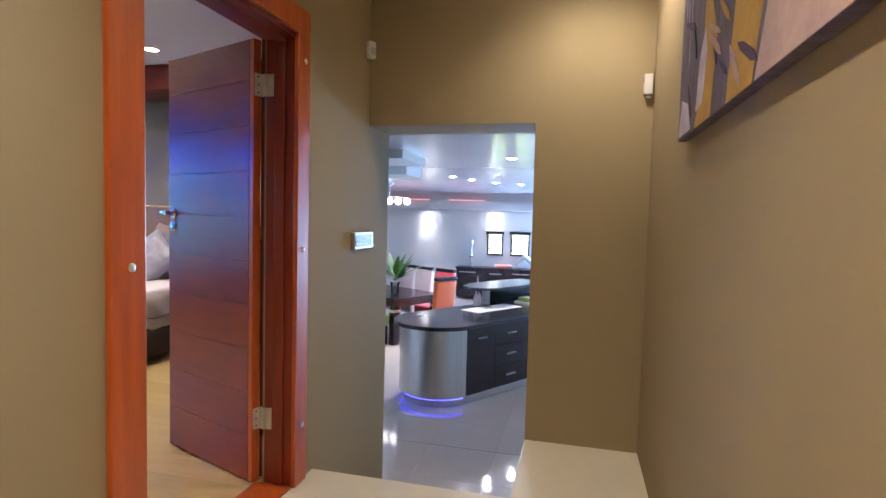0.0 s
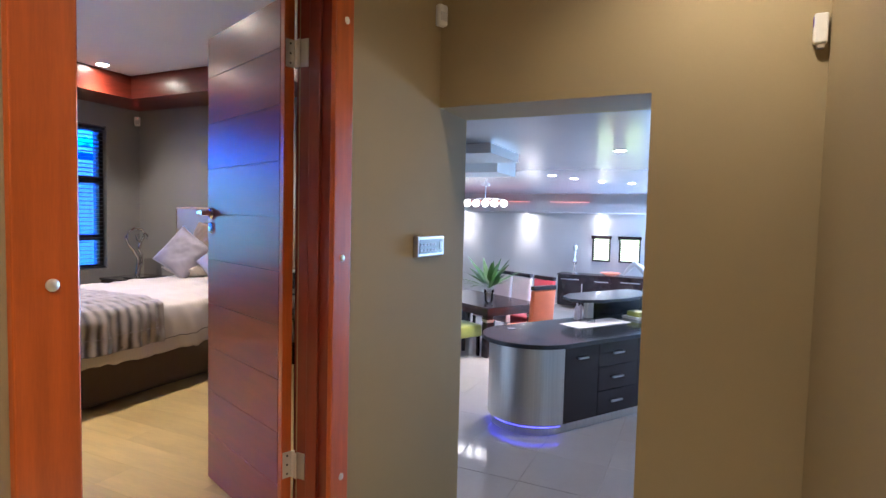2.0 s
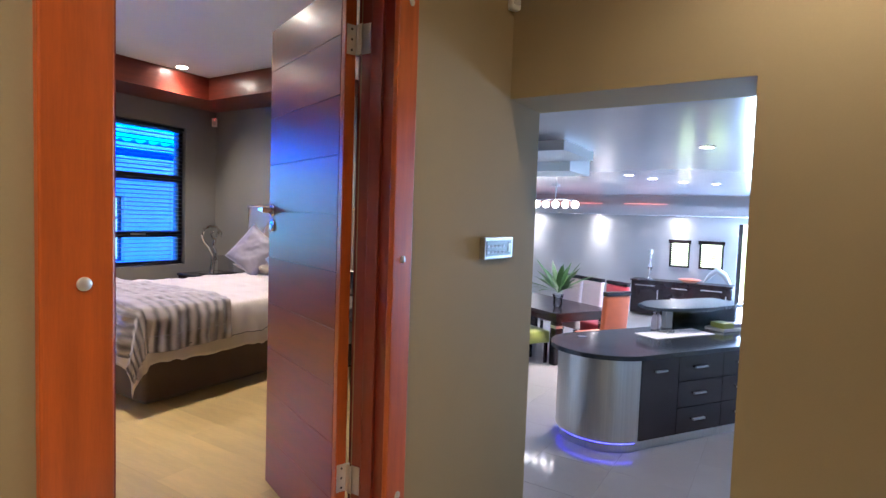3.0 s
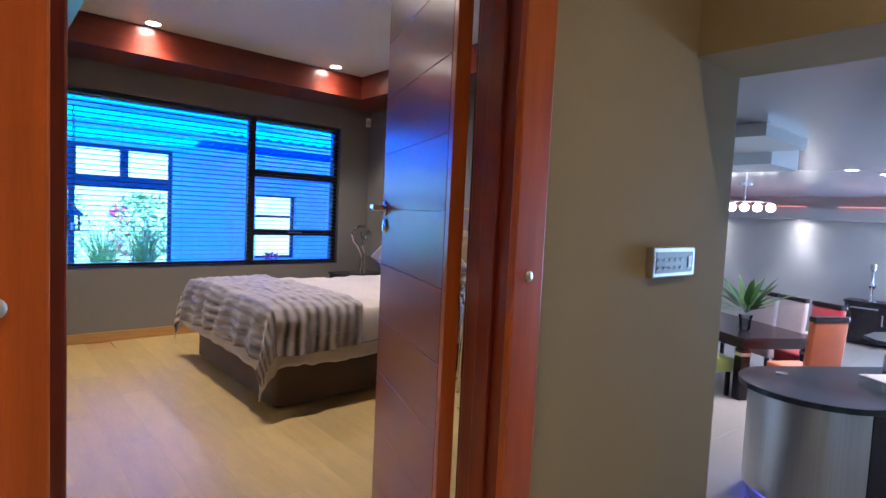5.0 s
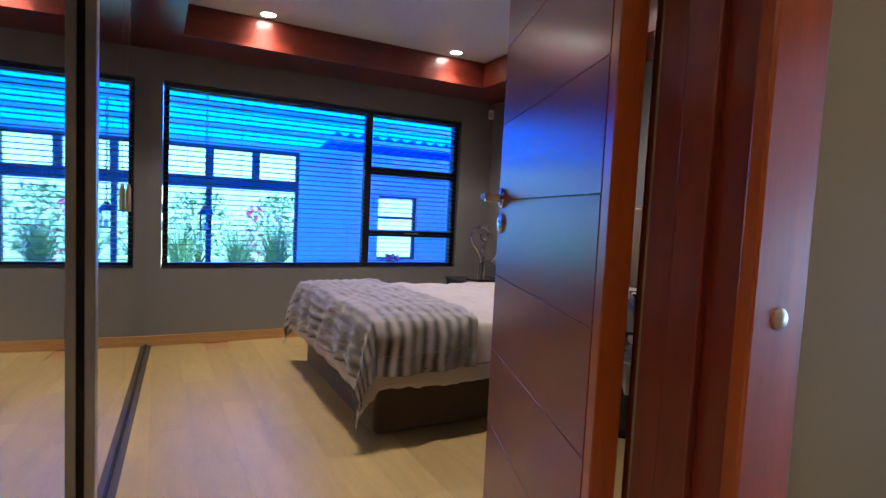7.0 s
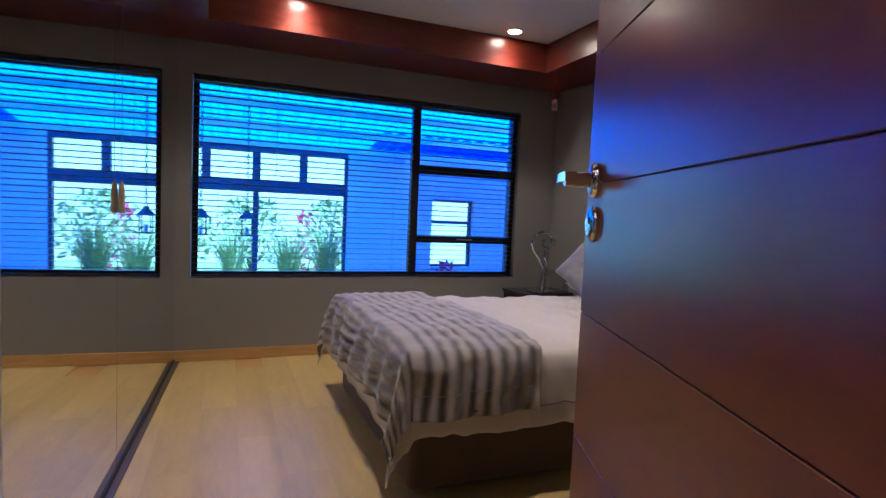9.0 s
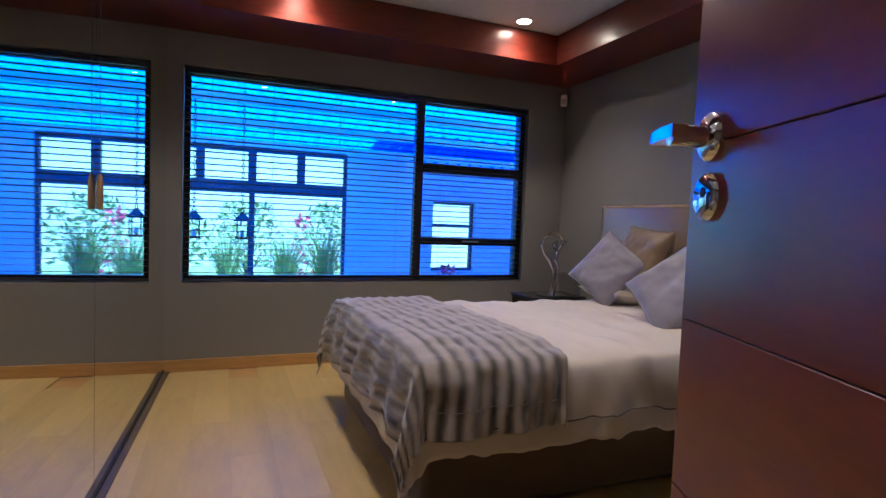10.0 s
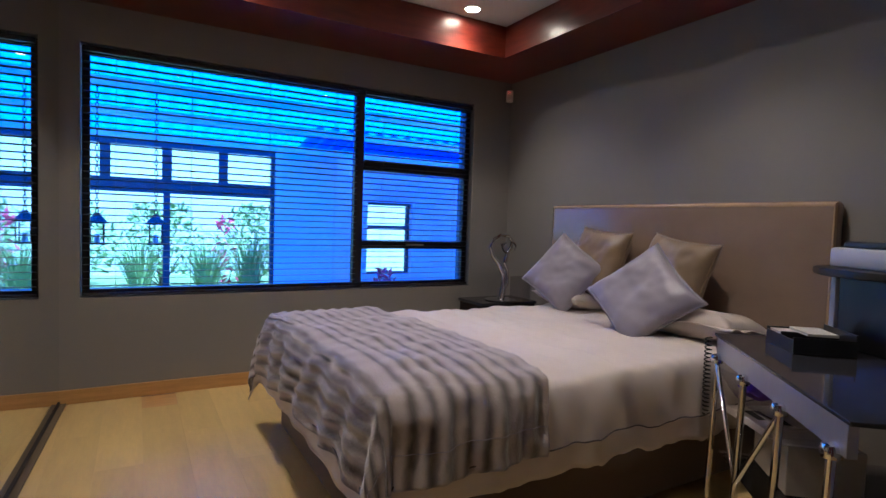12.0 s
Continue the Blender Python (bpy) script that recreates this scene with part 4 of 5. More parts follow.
o = on_desk("desk_organizer", "black desk organiser with papers and scissors", "organiser", 0.1, 0.16, DZ)
for s in ((0, 0.24, 0, 0.2, 0, 0.006), (0, 0.004, 0, 0.2, 0.0065, 0.06), (0.236, 0.24, 0, 0.2, 0.0065, 0.06), (0.0045, 0.2355, 0.196, 0.2, 0.0065, 0.08), (0.0045, 0.2355, 0.0, 0.004, 0.0065, 0.05), (0.118, 0.122, 0.0045, 0.1955, 0.0065, 0.06)):
    boxes("tray_wall", M_BLACKPL, s, parent=o)
boxes("papers", M_PAPER, (0.01, 0.11, 0.01, 0.19, 0.007, 0.055), parent=o)
boxes("notepad", M_WHITEPL, (0.05, 0.2, 0.06, 0.16, 0.0605, 0.07), parent=o)
printer = on_desk("printer", "grey and white printer on a black plinth", "printer", 0.02, 0.42, DZ, 14)
boxes("stand", M_BLACKPL, (0.05, 0.36, -0.02, 0.22, 0, 0.27), parent=printer, bevel=0.006)
boxes("side_panel", M_GREYPL, (0.02, 0.048, -0.03, 0.23, 0, 0.27), parent=printer, bevel=0.004)
boxes("side_panel", M_GREYPL, (0.362, 0.39, -0.03, 0.23, 0, 0.27), parent=printer, bevel=0.004)
bm = bmesh.new()
prism(bm, [(-0.04, 0.24), (-0.05, 0.02), (0.0, -0.09), (0.12, -0.15), (0.3, -0.15), (0.42, -0.09), (0.46, 0.02), (0.45, 0.24)], 0.2705, 0.3, 0.008)
part("tray", bm, M_BLACKPL, printer, "rounded output tray", True)
bm = bmesh.new()
prism(bm, [(-0.02, 0.24), (-0.01, 0.0), (0.06, -0.07), (0.36, -0.07), (0.43, 0.0), (0.44, 0.24)], 0.3005, 0.375, 0.012)
part("body", bm, M_GREYPL, printer, "white printer body", True)
boxes("scanner_lid", M_BLACKPL, (0.07, 0.41, -0.03, 0.22, 0.3755, 0.4), parent=printer, bevel=0.008)

# ---- outdoors: patio and garden ----
roof = thing("patio_roof", "corrugated blue translucent patio roof on timber purlins", "roof")
bm = bmesh.new()
grid(bm, 6, 620, lambda u, v: Vector((WX - 0.26 - 3.25 * u, -3.5 + 12.0 * v, 2.66 - 0.64 * u + 0.022 * math.sin(2 * math.pi * v * 12.0 / 0.19))))
sheet = part("sheet", bm, M_ROOF, roof, "blue corrugated sheet")
for k in range(5):
    boxes("purlin", M_RENDERW, (-5.85 - 0.65 * k, -5.8 - 0.65 * k, -3.5, 8.5, 2.45 - 0.128 * k, 2.53 - 0.128 * k), parent=roof)
far = thing("patio_wall", "white patio wall with a wide dark-framed window opening", "wall")
OX = -8.75
for s in ((OX - 0.15, OX, -3.5, 3.585, 1.98, 2.03), (OX - 0.15, OX, 3.585, 4.4, -0.06, 2.06), (OX - 0.15, OX, -3.5, 3.585, -0.06, 0.26)):
    boxes("wall", M_RENDERW, s, parent=far)
M_BLUEF = mat("painted_dark_steel", (0.05, 0.07, 0.1), 0.5, vary=0.1)
for s in ((-3.5, 3.585, 1.91, 1.98), (-3.5, 3.585, 1.385, 1.545), (-3.5, 3.585, 0.26, 0.31), (3.54, 3.585, 0.31, 1.385), (3.54, 3.585, 1.545, 1.91)):
    boxes("window_frame", M_BLUEF, (OX - 0.1, OX - 0.03, *s), parent=far, bevel=0.004)
for k in range(9):
    y = 3.585 - 0.605 * (k + 1)
    boxes("mullion", M_BLUEF, (OX - 0.1, OX - 0.03, y - 0.05, y + 0.05, 1.545, 1.91), parent=far)
    if k % 2:
        boxes("mullion", M_BLUEF, (OX - 0.1, OX - 0.03, y - 0.035, y + 0.035, 0.31, 1.385), parent=far)
house = thing("garden_house", "white plastered outbuilding with a dark-framed window", "building")
for s in ((-9.9, -9.7, 4.55, 5.2, -0.06, 2.6), (-9.9, -9.7, 5.2, 5.97, 1.44, 2.6), (-9.9, -9.7, 5.2, 5.97, -0.06, 0.3), (-9.9, -9.7, 5.97, 9.0, -0.06, 2.6)):
    boxes("wall", M_RENDERW, s, parent=house)
for s in ((5.2, 5.24, 0.3, 1.44), (5.92, 5.97, 0.3, 1.44), (5.24, 5.92, 1.4, 1.44), (5.24, 5.92, 0.3, 0.34), (5.24, 5.92, 1.03, 1.08)):
    boxes("window_frame", M_BLUEF, (-9.86, -9.8, *s), parent=house)
# unseen overhang, added to keep the outbuilding's wall in shade
boxes("roof", M_ROOF, (-10.4, -8.0, 4.0, 9.2, 2.6, 2.66), parent=house)


def lantern(x, y, z):
    l = thing("lantern", "dark metal hanging candle lantern on a chain", "lantern", "hanging lanterns", at=(x, y, z))
    for a, c in ((-1, -1), (1, -1), (1, 1), (-1, 1)):
        boxes("post", M_DARKFRAME, (a * 0.05 - 0.005, a * 0.05 + 0.005, c * 0.05 - 0.005, c * 0.05 + 0.005, 0.015, 0.18), parent=l)
    boxes("base", M_DARKFRAME, (-0.062, 0.062, -0.062, 0.062, 0, 0.0148), parent=l, bevel=0.003)
    bm = bmesh.new()
    lathe(bm, [(0.09, 0.1802), (0.085, 0.19), (0.03, 0.25), (0.025, 0.27), (0.0, 0.275)], 4)
    part("roof", bm, M_DARKFRAME, l)
    bm = bmesh.new()
    lathe(bm, [(0.022, 0.0152), (0.022, 0.09), (0.0, 0.092)], 14)
    part("candle", bm, M_WHITEPL, l, "white candle", True)
    bm = bmesh.new()
    top = 2.372 - z
    n = int((top - 0.27) / 0.045)
    for k in range(n):
        zc = 0.285 + 0.045 * k
        ring = [(0.012 * math.cos(a) if k % 2 else 0, 0 if k % 2 else 0.012 * math.cos(a), zc + 0.028 * math.sin(a)) for a in [2 * math.pi * i / 10 for i in range(10)]]
        tube(bm, ring, 0.004, 5, closed=True)
    part("chain", bm, M_DARKFRAME, l, "iron chain")


lantern(-7.3, 2.225, 0.87), lantern(-7.3, 1.777, 0.87)


def shrub(x, y, r, h, n, material, blade, seed, z0=-0.08):
    """Stems with many small leaves, or a tuft of arching blades."""
    rg = random.Random(seed)
    s = thing("grass_clump" if blade else "shrub", "sunlit green garden plant beyond the patio", "plant", "garden plants", at=(x, y, z0))
    bm = bmesh.new()
    st = bmesh.new()
    for k in range(n):
        a, q = rg.uniform(0, 2 * math.pi), math.sqrt(rg.random())
        if blade:
            b0 = Vector((0.25 * r * q * math.cos(a), 0.25 * r * q * math.sin(a), 0))
            lean, L = rg.uniform(0.2, 1.0) * r, h * rg.uniform(0.6, 1.1)
            side = Vector((-math.sin(a), math.cos(a), 0)) * rg.uniform(0.008, 0.016)
            prev = None
            for i in range(5):
                f = i / 4
                c = b0 + Vector((math.cos(a) * lean * f * f, math.sin(a) * lean * f * f, L * (f - 0.25 * f ** 3)))
                pr = [bm.verts.new(c - side * (1 - f * 0.9)), bm.verts.new(c + side * (1 - f * 0.9))]
                if prev:
                    bm.faces.new((prev[0], prev[1], pr[1], pr[0]))
                prev = pr
        else:
            zz = h * (0.15 + 0.85 * rg.random())
            rr = r * (0.35 + 0.65 * math.sin(math.pi * min(1, zz / h * 0.85 + 0.1))) * (0.8 + 0.4 * rg.random())
            c = Vector((rr * q * math.cos(a), rr * q * math.sin(a), zz))
            d = Vector((rg.uniform(-1, 1), rg.uniform(-1, 1), rg.uniform(-0.5, 1))).normalized() * rg.uniform(0.05, 0.1)
            e = d.cross(Vector((rg.uniform(-1, 1), rg.uniform(-1, 1), 0.3))).normalized() * d.length * 0.35
            bm.faces.new([bm.verts.new(p) for p in (c - d, c + e, c + d, c - e)])
            if k % 40 == 0:
                tube(st, [(0, 0, 0), (c.x * 0.4, c.y * 0.4, zz * 0.5), c], 0.012, 5, taper=[1, 0.7, 0.3])
    part("leaves", bm, material, s)
    if blade:
        st.free()
    else:
        part("stems", st, M_BARK, s)


rg = random.Random(3)
for k in range(9):
    shrub(-10.3 - 0.9 * rg.random(), -3.2 + 0.85 * k + 0.3 * rg.random(), 0.6, 0.95 + 0.35 * rg.random(), 170, M_GRASS, True, 20 + k)
for k in range(8):
    shrub(-11.4 - 1.2 * rg.random(), -5.5 + 1.3 * k + 0.4 * rg.random(), 0.75, 1.1 + 0.5 * rg.random(), 650, M_GRASS, False, 50 + k)
shrub(-10.8, 3.3, 0.22, 1.2, 60, M_FLOWER, False, 77)
shrub(-9.1, 5.25, 0.2, 0.5, 80, M_FLOWER, False, 78, -0.06)

# added white backdrop that makes the garden bright behind the plants
boxes("garden_wall", M_RENDERW, (-14.2, -14.0, -9, 12, -0.08, 1.75))
tagged(bpy.data.objects["garden_wall"], "white plastered wall added as a bright backdrop to the garden", "wall", kind="structure")

# ---- kitchen and dining room ----
ISL = (-0.98, 5.9)
island = thing("kitchen_island", "kitchen island with brushed-steel drum end and ebony drawers", "kitchen island", at=(*ISL, KZ), turn=57.2)
arc = [(0.45 * math.cos(radians(a)), 0.45 + 0.45 * math.sin(radians(a))) for a in range(270, 89, -6)]
bm = bmesh.new()
prism(bm, arc, 0.1, 0.858)
part("drum", bm, M_STEEL, island, "curved brushed-steel drum end", True)
bm = bmesh.new()
prism(bm, [(0.41 * math.cos(radians(a)) - 0.0, 0.45 + 0.41 * math.sin(radians(a))) for a in range(270, 89, -6)], 0.0, 0.0995)
part("drum_plinth", bm, M_STEEL, island, smooth=True)
bm = bmesh.new()
tube(bm, [(0.425 * math.cos(radians(a)) - 0.001, 0.45 + 0.425 * math.sin(radians(a)), 0.088) for a in range(268, 91, -6)], 0.007, 6)
part("light_strip", bm, M_LED, island, "blue plinth light strip")
boxes("cabinet", M_EBONY, (0.003, 2.3, 0.02, 0.9, 0.1005, 0.858), parent=island)
boxes("plinth", M_STEEL, (0.003, 2.3, 0.05, 0.86, 0, 0.1), parent=island)
boxes("door_front", M_EBONY, (0.01, 0.47, 0.0, 0.0195, 0.105, 0.85), parent=island, bevel=0.002)
boxes("drawer_handle", M_ALU, (0.17, 0.31, -0.025, -0.0005, 0.72, 0.738), parent=island, label="aluminium handle", bevel=0.003)
for c in range(3):
    for k, (z0, z1) in enumerate(((0.105, 0.35), (0.354, 0.6), (0.604, 0.85))):
        x0 = 0.475 + 0.6 * c
        d = boxes("drawer_front", M_EBONY, (x0, x0 + 0.595, 0.0, 0.0195, z0, z1), parent=island, bevel=0.002)
        boxes("drawer_handle", M_ALU, (x0 + 0.2, x0 + 0.36, -0.025, -0.0005, z1 - 0.13, z1 - 0.112), parent=d, label="aluminium handle", bevel=0.003)
worktop = thing("worktop", "polished black granite worktop with rounded end", "worktop", at=(*ISL, KZ + 0.8585), turn=57.2)
bm = bmesh.new()
prism(bm, [(2.35, -0.06), *[(0.53 * math.cos(radians(a)), 0.45 + 0.51 * math.sin(radians(a))) for a in range(270, 89, -5)], (2.35, 0.96)][::-1], 0, 0.042, 0.008)
part("slab", bm, M_GRANITE, worktop)
bar = thing("breakfast_bar", "raised black granite bar on pale glass uprights", "bar counter", at=(*ISL, KZ + 0.901), turn=57.2)
bm = bmesh.new()
prism(bm, [(1.05, 0.8), (1.0, 0.95), (1.08, 1.15), (1.35, 1.3), (2.5, 1.3), (2.5, 0.78), (1.7, 0.68), (1.3, 0.7)][::-1], 0.2, 0.235, 0.006)
part("slab", bm, M_GRANITE, bar)
boxes("upright", M_GREYPL, (1.2, 1.3, 0.84, 0.9, 0, 0.1995), parent=bar)
boxes("screen", M_ACRYL, (1.31, 2.45, 0.86, 0.87, 0, 0.1995), parent=bar)
I57 = pose(*ISL, KZ + 0.9008, 0, 0, 57.2)


def on_top(name, label, category, x, y, turn=0.0):
    return thing(name, label, category, at=I57 @ Vector((x, y, 0)), turn=57.2 + turn)


o = on_top("magazine", "open magazine lying on the worktop", "magazine", 0.62, 0.42)
boxes("page", M_PAPER, (0, 0.42, 0, 0.3, 0, 0.006), parent=o)
boxes("page", M_PAPER, (0.423, 0.85, 0.0, 0.3, 0, 0.006), parent=o)
o = on_top("spectacles", "dark spectacles on the magazine", "spectacles", 0.95, 0.55)
bm = bmesh.new()
for c in (-0.032, 0.032):
    tube(bm, [(c + 0.025 * math.cos(a), 0.0, 0.03 + 0.018 * math.sin(a)) for a in [2 * math.pi * k / 16 for k in range(16)]], 0.003, 6, closed=True)
tube(bm, [(-0.058, 0, 0.03), (-0.058, 0.12, 0.012)], 0.003, 6)
tube(bm, [(0.058, 0, 0.03), (0.058, 0.12, 0.012)], 0.003, 6)
ob = part("rim", bm, M_RUBBER, o)
ob.location.z = 0.004
o = on_top("jar", "two small pinkish glass jars", "jar", 1.02, 0.84)
bm = bmesh.new()
lathe(bm, [(0.03, 0), (0.034, 0.02), (0.03, 0.13), (0.012, 0.16), (0.012, 0.19)], 16)
lathe(bm, [(0.026, 0), (0.026, 0.14), (0.01, 0.17)], 16, (0.08, 0.02, 0))
part("glass", bm, M_MAUVE, o, smooth=True)
o = on_top("tray", "green and blue packets in a white tray", "tray", 1.65, 0.45)
boxes("tray_base", M_WHITEPL, (0, 0.4, 0, 0.25, 0, 0.03), parent=o, bevel=0.004)
boxes("packet", M_GREEN, (0.03, 0.2, 0.03, 0.2, 0.031, 0.09), parent=o, bevel=0.006)
boxes("packet", M_LILAC, (0.22, 0.37, 0.05, 0.2, 0.031, 0.07), parent=o, bevel=0.006)
o = on_top("socket", "round chrome pop-up socket in the worktop", "socket", -0.05, 0.75)
bm = bmesh.new()
lathe(bm, [(0.045, 0.0005), (0.045, 0.006), (0.03, 0.009), (0, 0.009)], 24)
part("cap", bm, M_CHROME, o, smooth=True)

TB = (-2.62, 8.2)
table = thing("dining_table", "dark ebony dining table with steel bands on legs", "table", at=(*TB, KZ), turn=60)
TU, TV = 1.1, 1.9
boxes("tabletop", M_EBONY, (0, TU, 0, TV, 0.7, 0.755), parent=table, bevel=0.006)
boxes("apron", M_EBONY, (0.06, TU - 0.06, 0.06, TV - 0.06, 0.61, 0.6995), parent=table)
for x in (0.03, TU - 0.15):
    for y in (0.03, TV - 0.15):
        l = boxes("leg", M_EBONY, (x, x + 0.12, y, y + 0.12, 0, 0.6095), parent=table, bevel=0.004)
        boxes("band", M_STEEL, (x - 0.003, x + 0.123, y - 0.003, y + 0.123, 0.53, 0.57), parent=l, label="steel band")
T60 = pose(*TB, KZ, 0, 0, 60)


def chair(material, word, x, y, turn):
    """High-backed upholstered chair: local y is the way that it faces."""
    c = thing("dining_chair", word + " upholstered high-back dining chair with dark top rail", "chair", "chairs round the table", at=T60 @ Vector((x, y, 0)), turn=60 + turn)
    bm = bmesh.new()
    box(bm, -0.23, 0.23, -0.2, 0.26, 0.3, 0.48, bevel=0.03, seg=3)
    part("seat", bm, material, c, smooth=True)
    bm = bmesh.new()
    box(bm, -0.225, 0.225, -0.29, -0.205, 0.2, 1.06, bevel=0.025, seg=3)
    for v in bm.verts:
        v.co.y -= 0.12 * max(0, v.co.z - 0.45)
    part("backrest", bm, material, c, smooth=True)
    boxes("top_rail", M_EBONY, (-0.225, 0.225, -0.362, -0.278, 1.062, 1.12), parent=c, bevel=0.008)
    for sx in (-0.2, 0.16):
        for sy in (-0.27, 0.2):
            boxes("leg", M_EBONY, (sx, sx + 0.04, sy, sy + 0.04, 0, 0.2995 if sy > 0 else 0.1995), parent=c)


chair(M_ORANGE, "bright orange", 0.62, -0.2, 0)
chair(M_GREEN, "lime green", -0.2, 0.4, -90)
chair(M_MAUVE, "pale mauve", -0.2, 0.95, -90)
chair(M_RED, "crimson", -0.2, 1.5, -90)
chair(M_RED, "crimson", 1.32, 0.45, 90)
chair(M_MAUVE, "pale mauve", 1.32, 1.0, 90)
chair(M_MAUVE, "pale mauve", 1.32, 1.5, 90)
vase = thing("vase_with_plant", "clear glass vase with lush green palm leaves", "vase", at=T60 @ Vector((0.4, 0.45, 0.7555)))
bm = bmesh.new()
lathe(bm, [(0.045, 0), (0.07, 0.03), (0.065, 0.12), (0.085, 0.2), (0.08, 0.2), (0.06, 0.12), (0.05, 0.03)], 20)
part("vase", bm, M_ACRYL, vase, smooth=True)
rg = random.Random(8)
bm = bmesh.new()
for k in range(30):
    a, el = rg.uniform(0, 6.283), rg.uniform(0.35, 1.35)
    L = rg.uniform(0.46, 0.74)
    d = Vector((math.cos(a) * math.cos(el), math.sin(a) * math.cos(el), math.sin(el)))
    sd = Vector((-math.sin(a), math.cos(a), 0))
    prev = None
    for i in range(6):
        f = i / 5
        c = Vector((0, 0, 0.22)) + d * L * f + Vector((0, 0, -0.18 * f * f * math.cos(el)))
        wd = 0.05 * math.sin(math.pi * (0.08 + 0.9 * f)) if f > 0.3 else 0.004
        pr = [bm.verts.new(c - sd * wd), bm.verts.new(c + sd * wd)]
        if prev:
            bm.faces.new((prev[0], prev[1], pr[1], pr[0]))
        prev = pr
part("leaves", bm, M_LEAF, vase, "glossy green leaves")

side = thing("sideboard", "long ebony sideboard with doors and drawers", "sideboard", at=(-2.85, 13.7, KZ))
boxes("body", M_EBONY, (0, 2.05, 0.02, 0.48, 0.06, 0.78), parent=side)
boxes("top", M_EBONY, (-0.02, 2.07, -0.02, 0.49, 0.7805, 0.815), parent=side, bevel=0.004)
for x0 in (0.01, 1.37):
    d = boxes("door", M_EBONY, (x0, x0 + 0.66, 0.0, 0.0195, 0.08, 0.76), parent=side, bevel=0.003)
    boxes("handle", M_ALU, (x0 + 0.56, x0 + 0.58, -0.02, -0.0005, 0.4, 0.6), parent=d, label="aluminium handle")
    boxes("handle", M_ALU, (x0 + 0.08, x0 + 0.5, -0.02, -0.0005, 0.68, 0.7), parent=d)
for k in range(3):
    d = boxes("drawer", M_EBONY, (0.68, 1.36, 0.0, 0.0195, 0.08 + 0.23 * k, 0.3 + 0.23 * k), parent=side, bevel=0.003)
    boxes("handle", M_ALU, (0.86, 1.18, -0.02, -0.0005, 0.2 + 0.23 * k, 0.22 + 0.23 * k), parent=d, label="aluminium handle")
o = thing("figurine", "white and silver figurine with a candle", "figurine", at=(-2.5, 13.9, KZ + 0.8155))
bm = bmesh.new()
lathe(bm, [(0.1, 0), (0.1, 0.02), (0.03, 0.05), (0.025, 0.2), (0.07, 0.28), (0.02, 0.36), (0.02, 0.55), (0.05, 0.57), (0.05, 0.68), (0.0, 0.68)], 16)
part("figure", bm, M_CHROME, o, smooth=True)
o = thing("bowl", "orange glass bowl with pale fruit", "bowl", at=(-1.65, 13.88, KZ + 0.8155))
bm = bmesh.new()
lathe(bm, [(0.1, 0), (0.2, 0.04), (0.24, 0.07), (0.2, 0.08), (0.0, 0.1)], 20)
part("bowl", bm, M_ORANGE, o, smooth=True)
o = thing("sculpture", "pale arching glass sculpture on the sideboard", "sculpture", at=(-1.12, 13.88, KZ + 0.8155))
bm = bmesh.new()
tube(bm, [(-0.25, 0, 0.02), (-0.12, 0, 0.2), (0.0, 0, 0.32), (0.14, 0, 0.22), (0.25, 0, 0.03)], 0.07, 12, taper=[0.3, 0.8, 1, 0.9, 0.5])
part("body", bm, M_GREYPL, o, smooth=True)
for k, (x0, x1) in enumerate(KW[:2]):
    w = structure(new("window_%d" % (k + 2)), "small dark-framed window with dark slatted blind", "window")
    for s in ((x0, x1, 0.31, 0.35), (x0, x1, 0.88, 0.92), (x0, x0 + 0.04, 0.35, 0.88), (x1 - 0.04, x1, 0.35, 0.88)):
        boxes("window_frame", M_DARKFRAME, (s[0], s[1], KY1 + 0.02, KY1 + 0.07, s[2], s[3]), parent=w)
    boxes("blind_pelmet", M_EBONY, (x0 - 0.02, x1 + 0.02, KY1 - 0.05, KY1 - 0.001, 0.86, 0.94), parent=w)
    for j in range(12):
        boxes("slat", M_EBONY, (x0 + 0.02, x1 - 0.02, KY1 - 0.03, KY1 - 0.005, 0.34 + 0.043 * j, 0.362 + 0.043 * j), parent=w)
sl = structure(new("window_4"), "tall dark-framed sliding glass door", "window")
for s in ((-0.78, -0.7, KZ, 1.33), (0.46, 0.56, KZ, 1.33), (1.72, 1.8, KZ, 1.33)):
    boxes("window_frame", M_DARKFRAME, (s[0], s[1], KY1 + 0.05, KY1 + 0.12, s[2], s[3]), parent=sl)
p = boxes("pane", M_GLASS, (-0.7, 1.72, KY1 + 0.08, KY1 + 0.086, KZ, 1.33), parent=sl)
p.visible_shadow = False
day = new("window_daylight", bpy.data.lights.new("window_daylight", "AREA"))
day.data.shape, day.data.size, day.data.size_y, day.data.energy, day.data.color = "RECTANGLE", 2.4, 2.0, 70, (0.42, 0.67, 1.0)
day.matrix_world = look((0.52, KY1 + 0.04, 0.28), (0.52, 5, 0.0))
for x in (-5.4, -3.75, -1.95, -0.3):
    downlight(x, 13.98, 1.47, M_LAMPK, "wall washers", 15, (1.0, 0.93, 0.86), 75)
for x, y in ((-0.55, 5.83), (-1.27, 9.6), (-1.57, 8.9), (-1.75, 8.3), (-0.87, 10.0)):
    downlight(x, y, KC, M_LAMPK, "kitchen downlights", 5 if y < 6 else 36, (1.0, 0.92, 0.84), 140)
lamp = thing("chandelier", "chrome ceiling light bar with five opal globes", "ceiling light", at=(-3.45, 10.2, KC))
bm = bmesh.new()
lathe(bm, [(0.09, -0.0005), (0.09, -0.025), (0.02, -0.03), (0.012, -0.035), (0.012, -0.25)], 20)
part("canopy", bm, M_CHROME, lamp, smooth=True)
bm = bmesh.new()
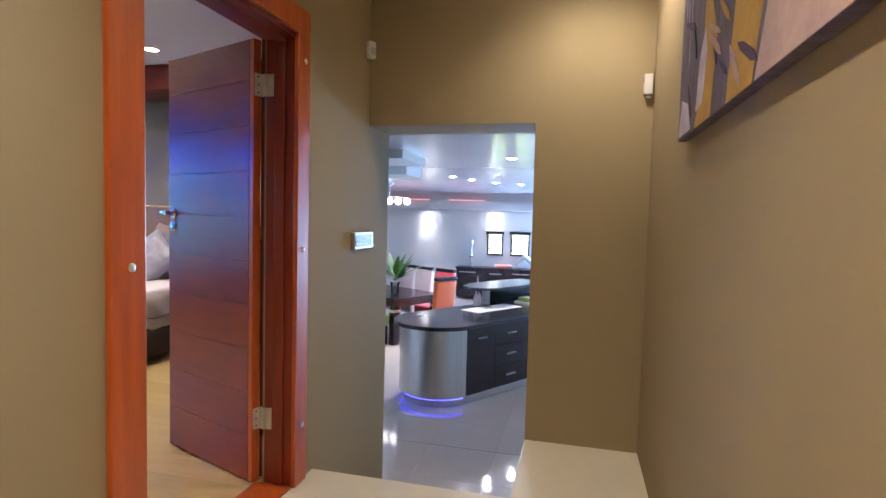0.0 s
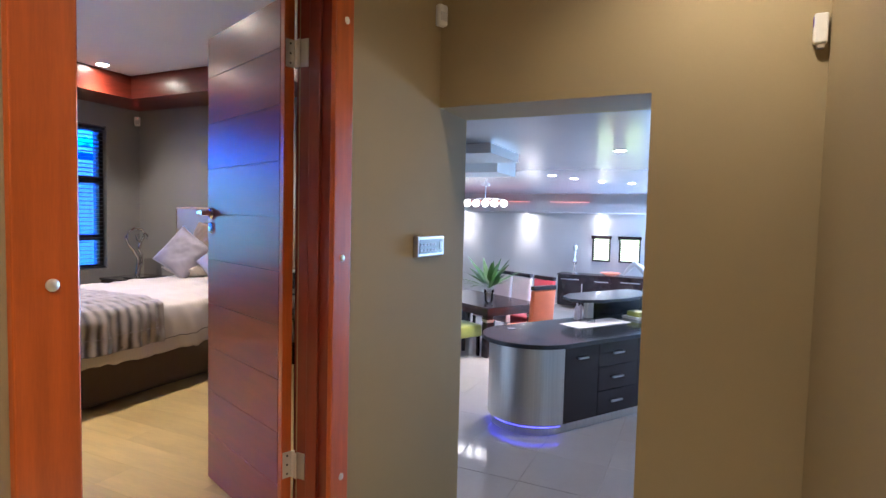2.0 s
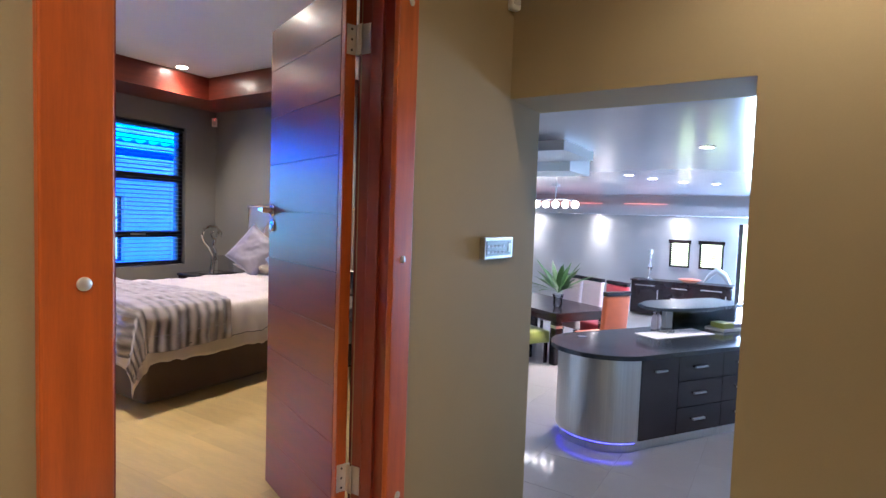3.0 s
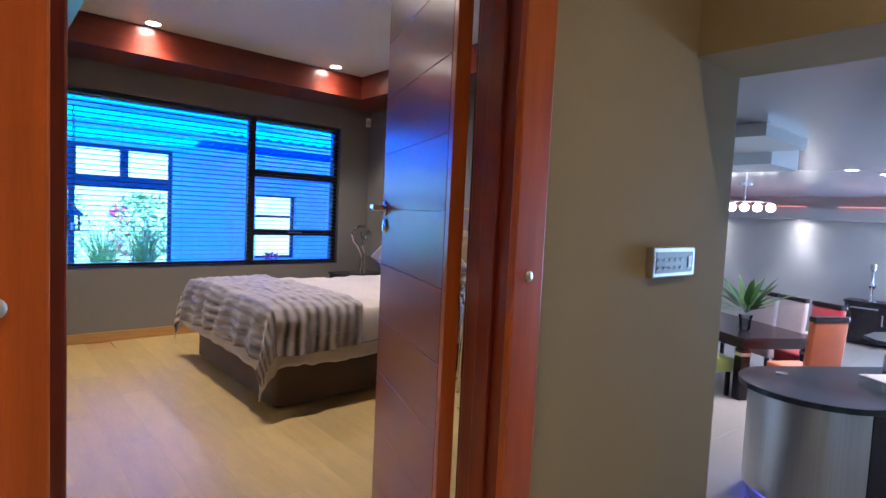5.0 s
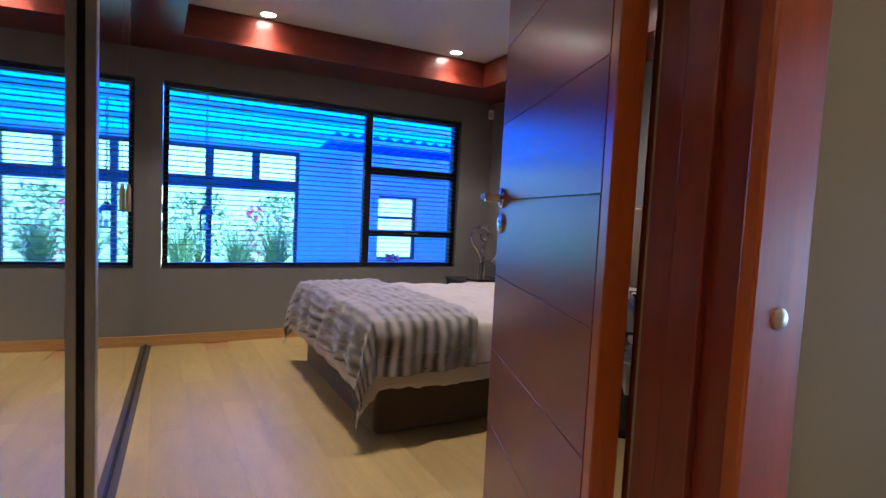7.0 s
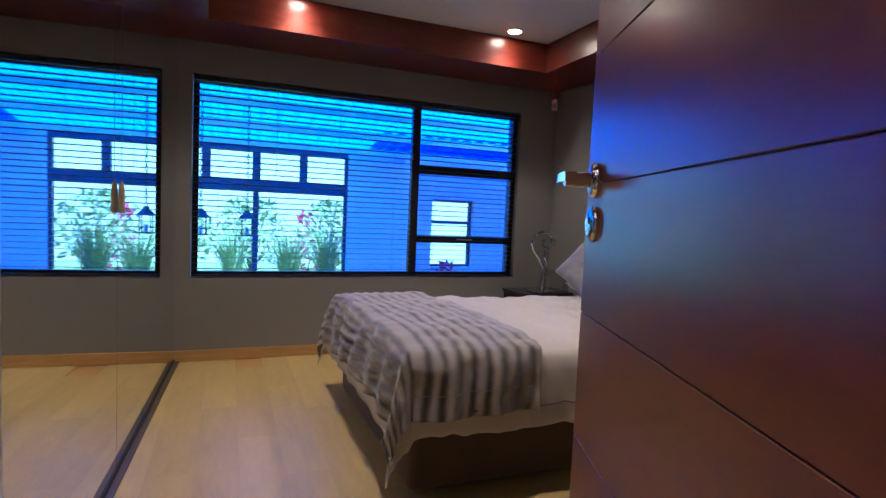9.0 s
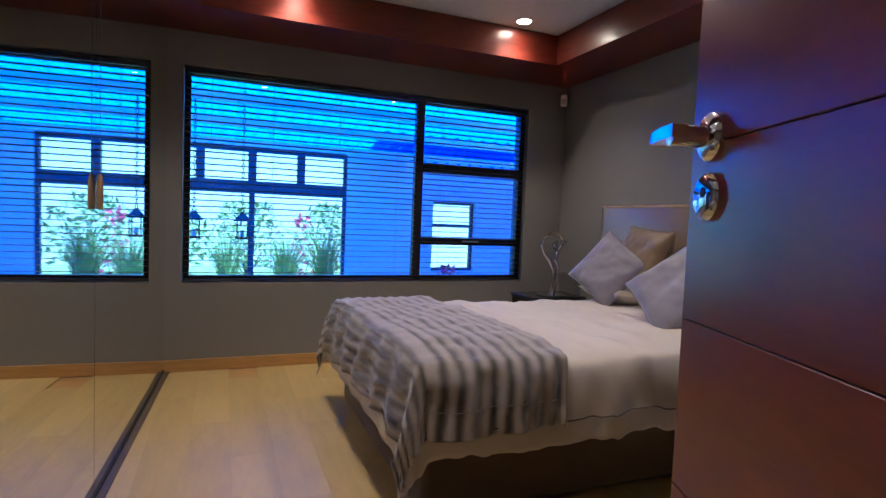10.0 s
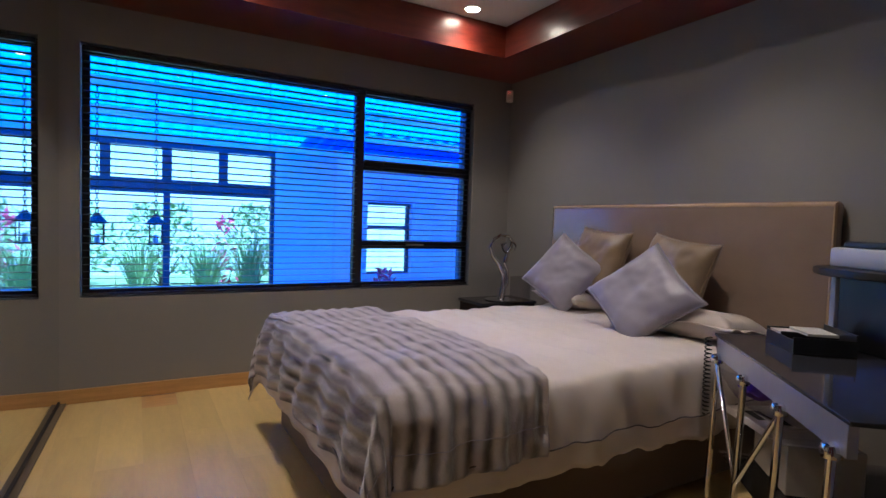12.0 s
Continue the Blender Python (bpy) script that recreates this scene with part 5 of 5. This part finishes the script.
tube(bm, [(-0.36, 0, -0.27), (-0.18, 0.04, -0.25), (0, 0, -0.25), (0.18, -0.04, -0.25), (0.36, 0, -0.27)], 0.01, 8)
part("arm", bm, M_CHROME, lamp, smooth=True)
for k in range(5):
    bm = bmesh.new()
    bmesh.ops.create_uvsphere(bm, u_segments=16, v_segments=10, radius=0.065)
    for v in bm.verts:
        v.co += Vector((-0.36 + 0.18 * k, 0, -0.34))
    part("globe", bm, M_GLOBE, lamp, "opal glass globe", True)

# ---- floor pieces ----


def pieces(name, parent, material, w, l, h, spots, bevel=0.002):
    bm = bmesh.new()
    box(bm, 0, w, 0, l, 0, h, bevel=bevel, seg=1)
    first = part(name, bm, material, parent)
    for k, (x, y, z) in enumerate(spots):
        ob = first if k == 0 else new(name, first.data)
        ob.parent = parent
        ob.location = (x, y, z)


GT = 0.597
spots = [(-0.105 - 0.6 * (i + 1) + 0.0015, 2.557 - 0.6 * (j + 1), -0.009) for i in range(2) for j in range(9)]
spots = [s for s in spots if s[0] > DX1 - 0.3]
pieces("tile", hall_floor, M_TILE, GT, GT, 0.009, [s for s in spots if s[0] >= DX1])
pieces("edge_tile", hall_floor, M_TILE, -0.105 - GT - 0.006 - DX1, GT, 0.009, [(DX1 + 0.002, 2.557 - 0.6 * (j + 1), -0.009) for j in range(9)])
pieces("tile_end", hall_floor, M_TILE, 0.51 + 0.103, GT, 0.009, [(-0.103, 2.557 - 0.6 * (j + 1), -0.009) for j in range(9)])
pieces("landing_tile", hall_floor, M_TILE, 0.51 + 0.103, Y_END - 2.56, 0.009, [(-0.103, 2.56, -0.009)])
pw, pl = 0.192, 1.28
spots = []
for j in range(21):
    off = (j * 0.47) % pl
    for i in range(-1, 5):
        x, y = WX + off + i * (pl + 0.0002), MY - 0.6 + j * (pw + 0.0002)
        if x > WX - pl + 0.3 and x + pl < DX1 + 0.9:
            spots.append((x, y, -0.008))
inside = [s for s in spots if (s[1] + pw < 3.515 or s[0] + pl < -1.87) and s[0] >= WX + 0.001 and s[0] + pl <= DX0 and s[1] + pw <= HY]
pieces("plank", bed_floor, M_PLANK, pl, pw, 0.008, inside, 0.0003)
for s in spots:
    if s not in inside:
        x0, x1, y1 = max(s[0], WX + 0.001), min(s[0] + pl, DX1 - 0.005), min(s[1] + pw, HY)
        if y1 > 3.515:
            x1 = min(x1, -1.865)
        if x1 - x0 > 0.03 and y1 - s[1] > 0.02:
            boxes("cut_plank", M_PLANK, (x0, min(x1, DX0), s[1], y1, -0.008, 0.0), parent=bed_floor)
spots = [(-5.3 + 0.602 * i, 4.82 + 0.602 * j, KZ - 0.009) for i in range(14) for j in range(15)]
spots += [(-1.69 + 0.602 * i, 3.72 + 0.602 * j - 0.108, KZ - 0.009) for i in range(6) for j in range(2)]
pieces("tile", kit_floor, M_KTILE, 0.6005, 0.6005, 0.009, spots, 0.0004)
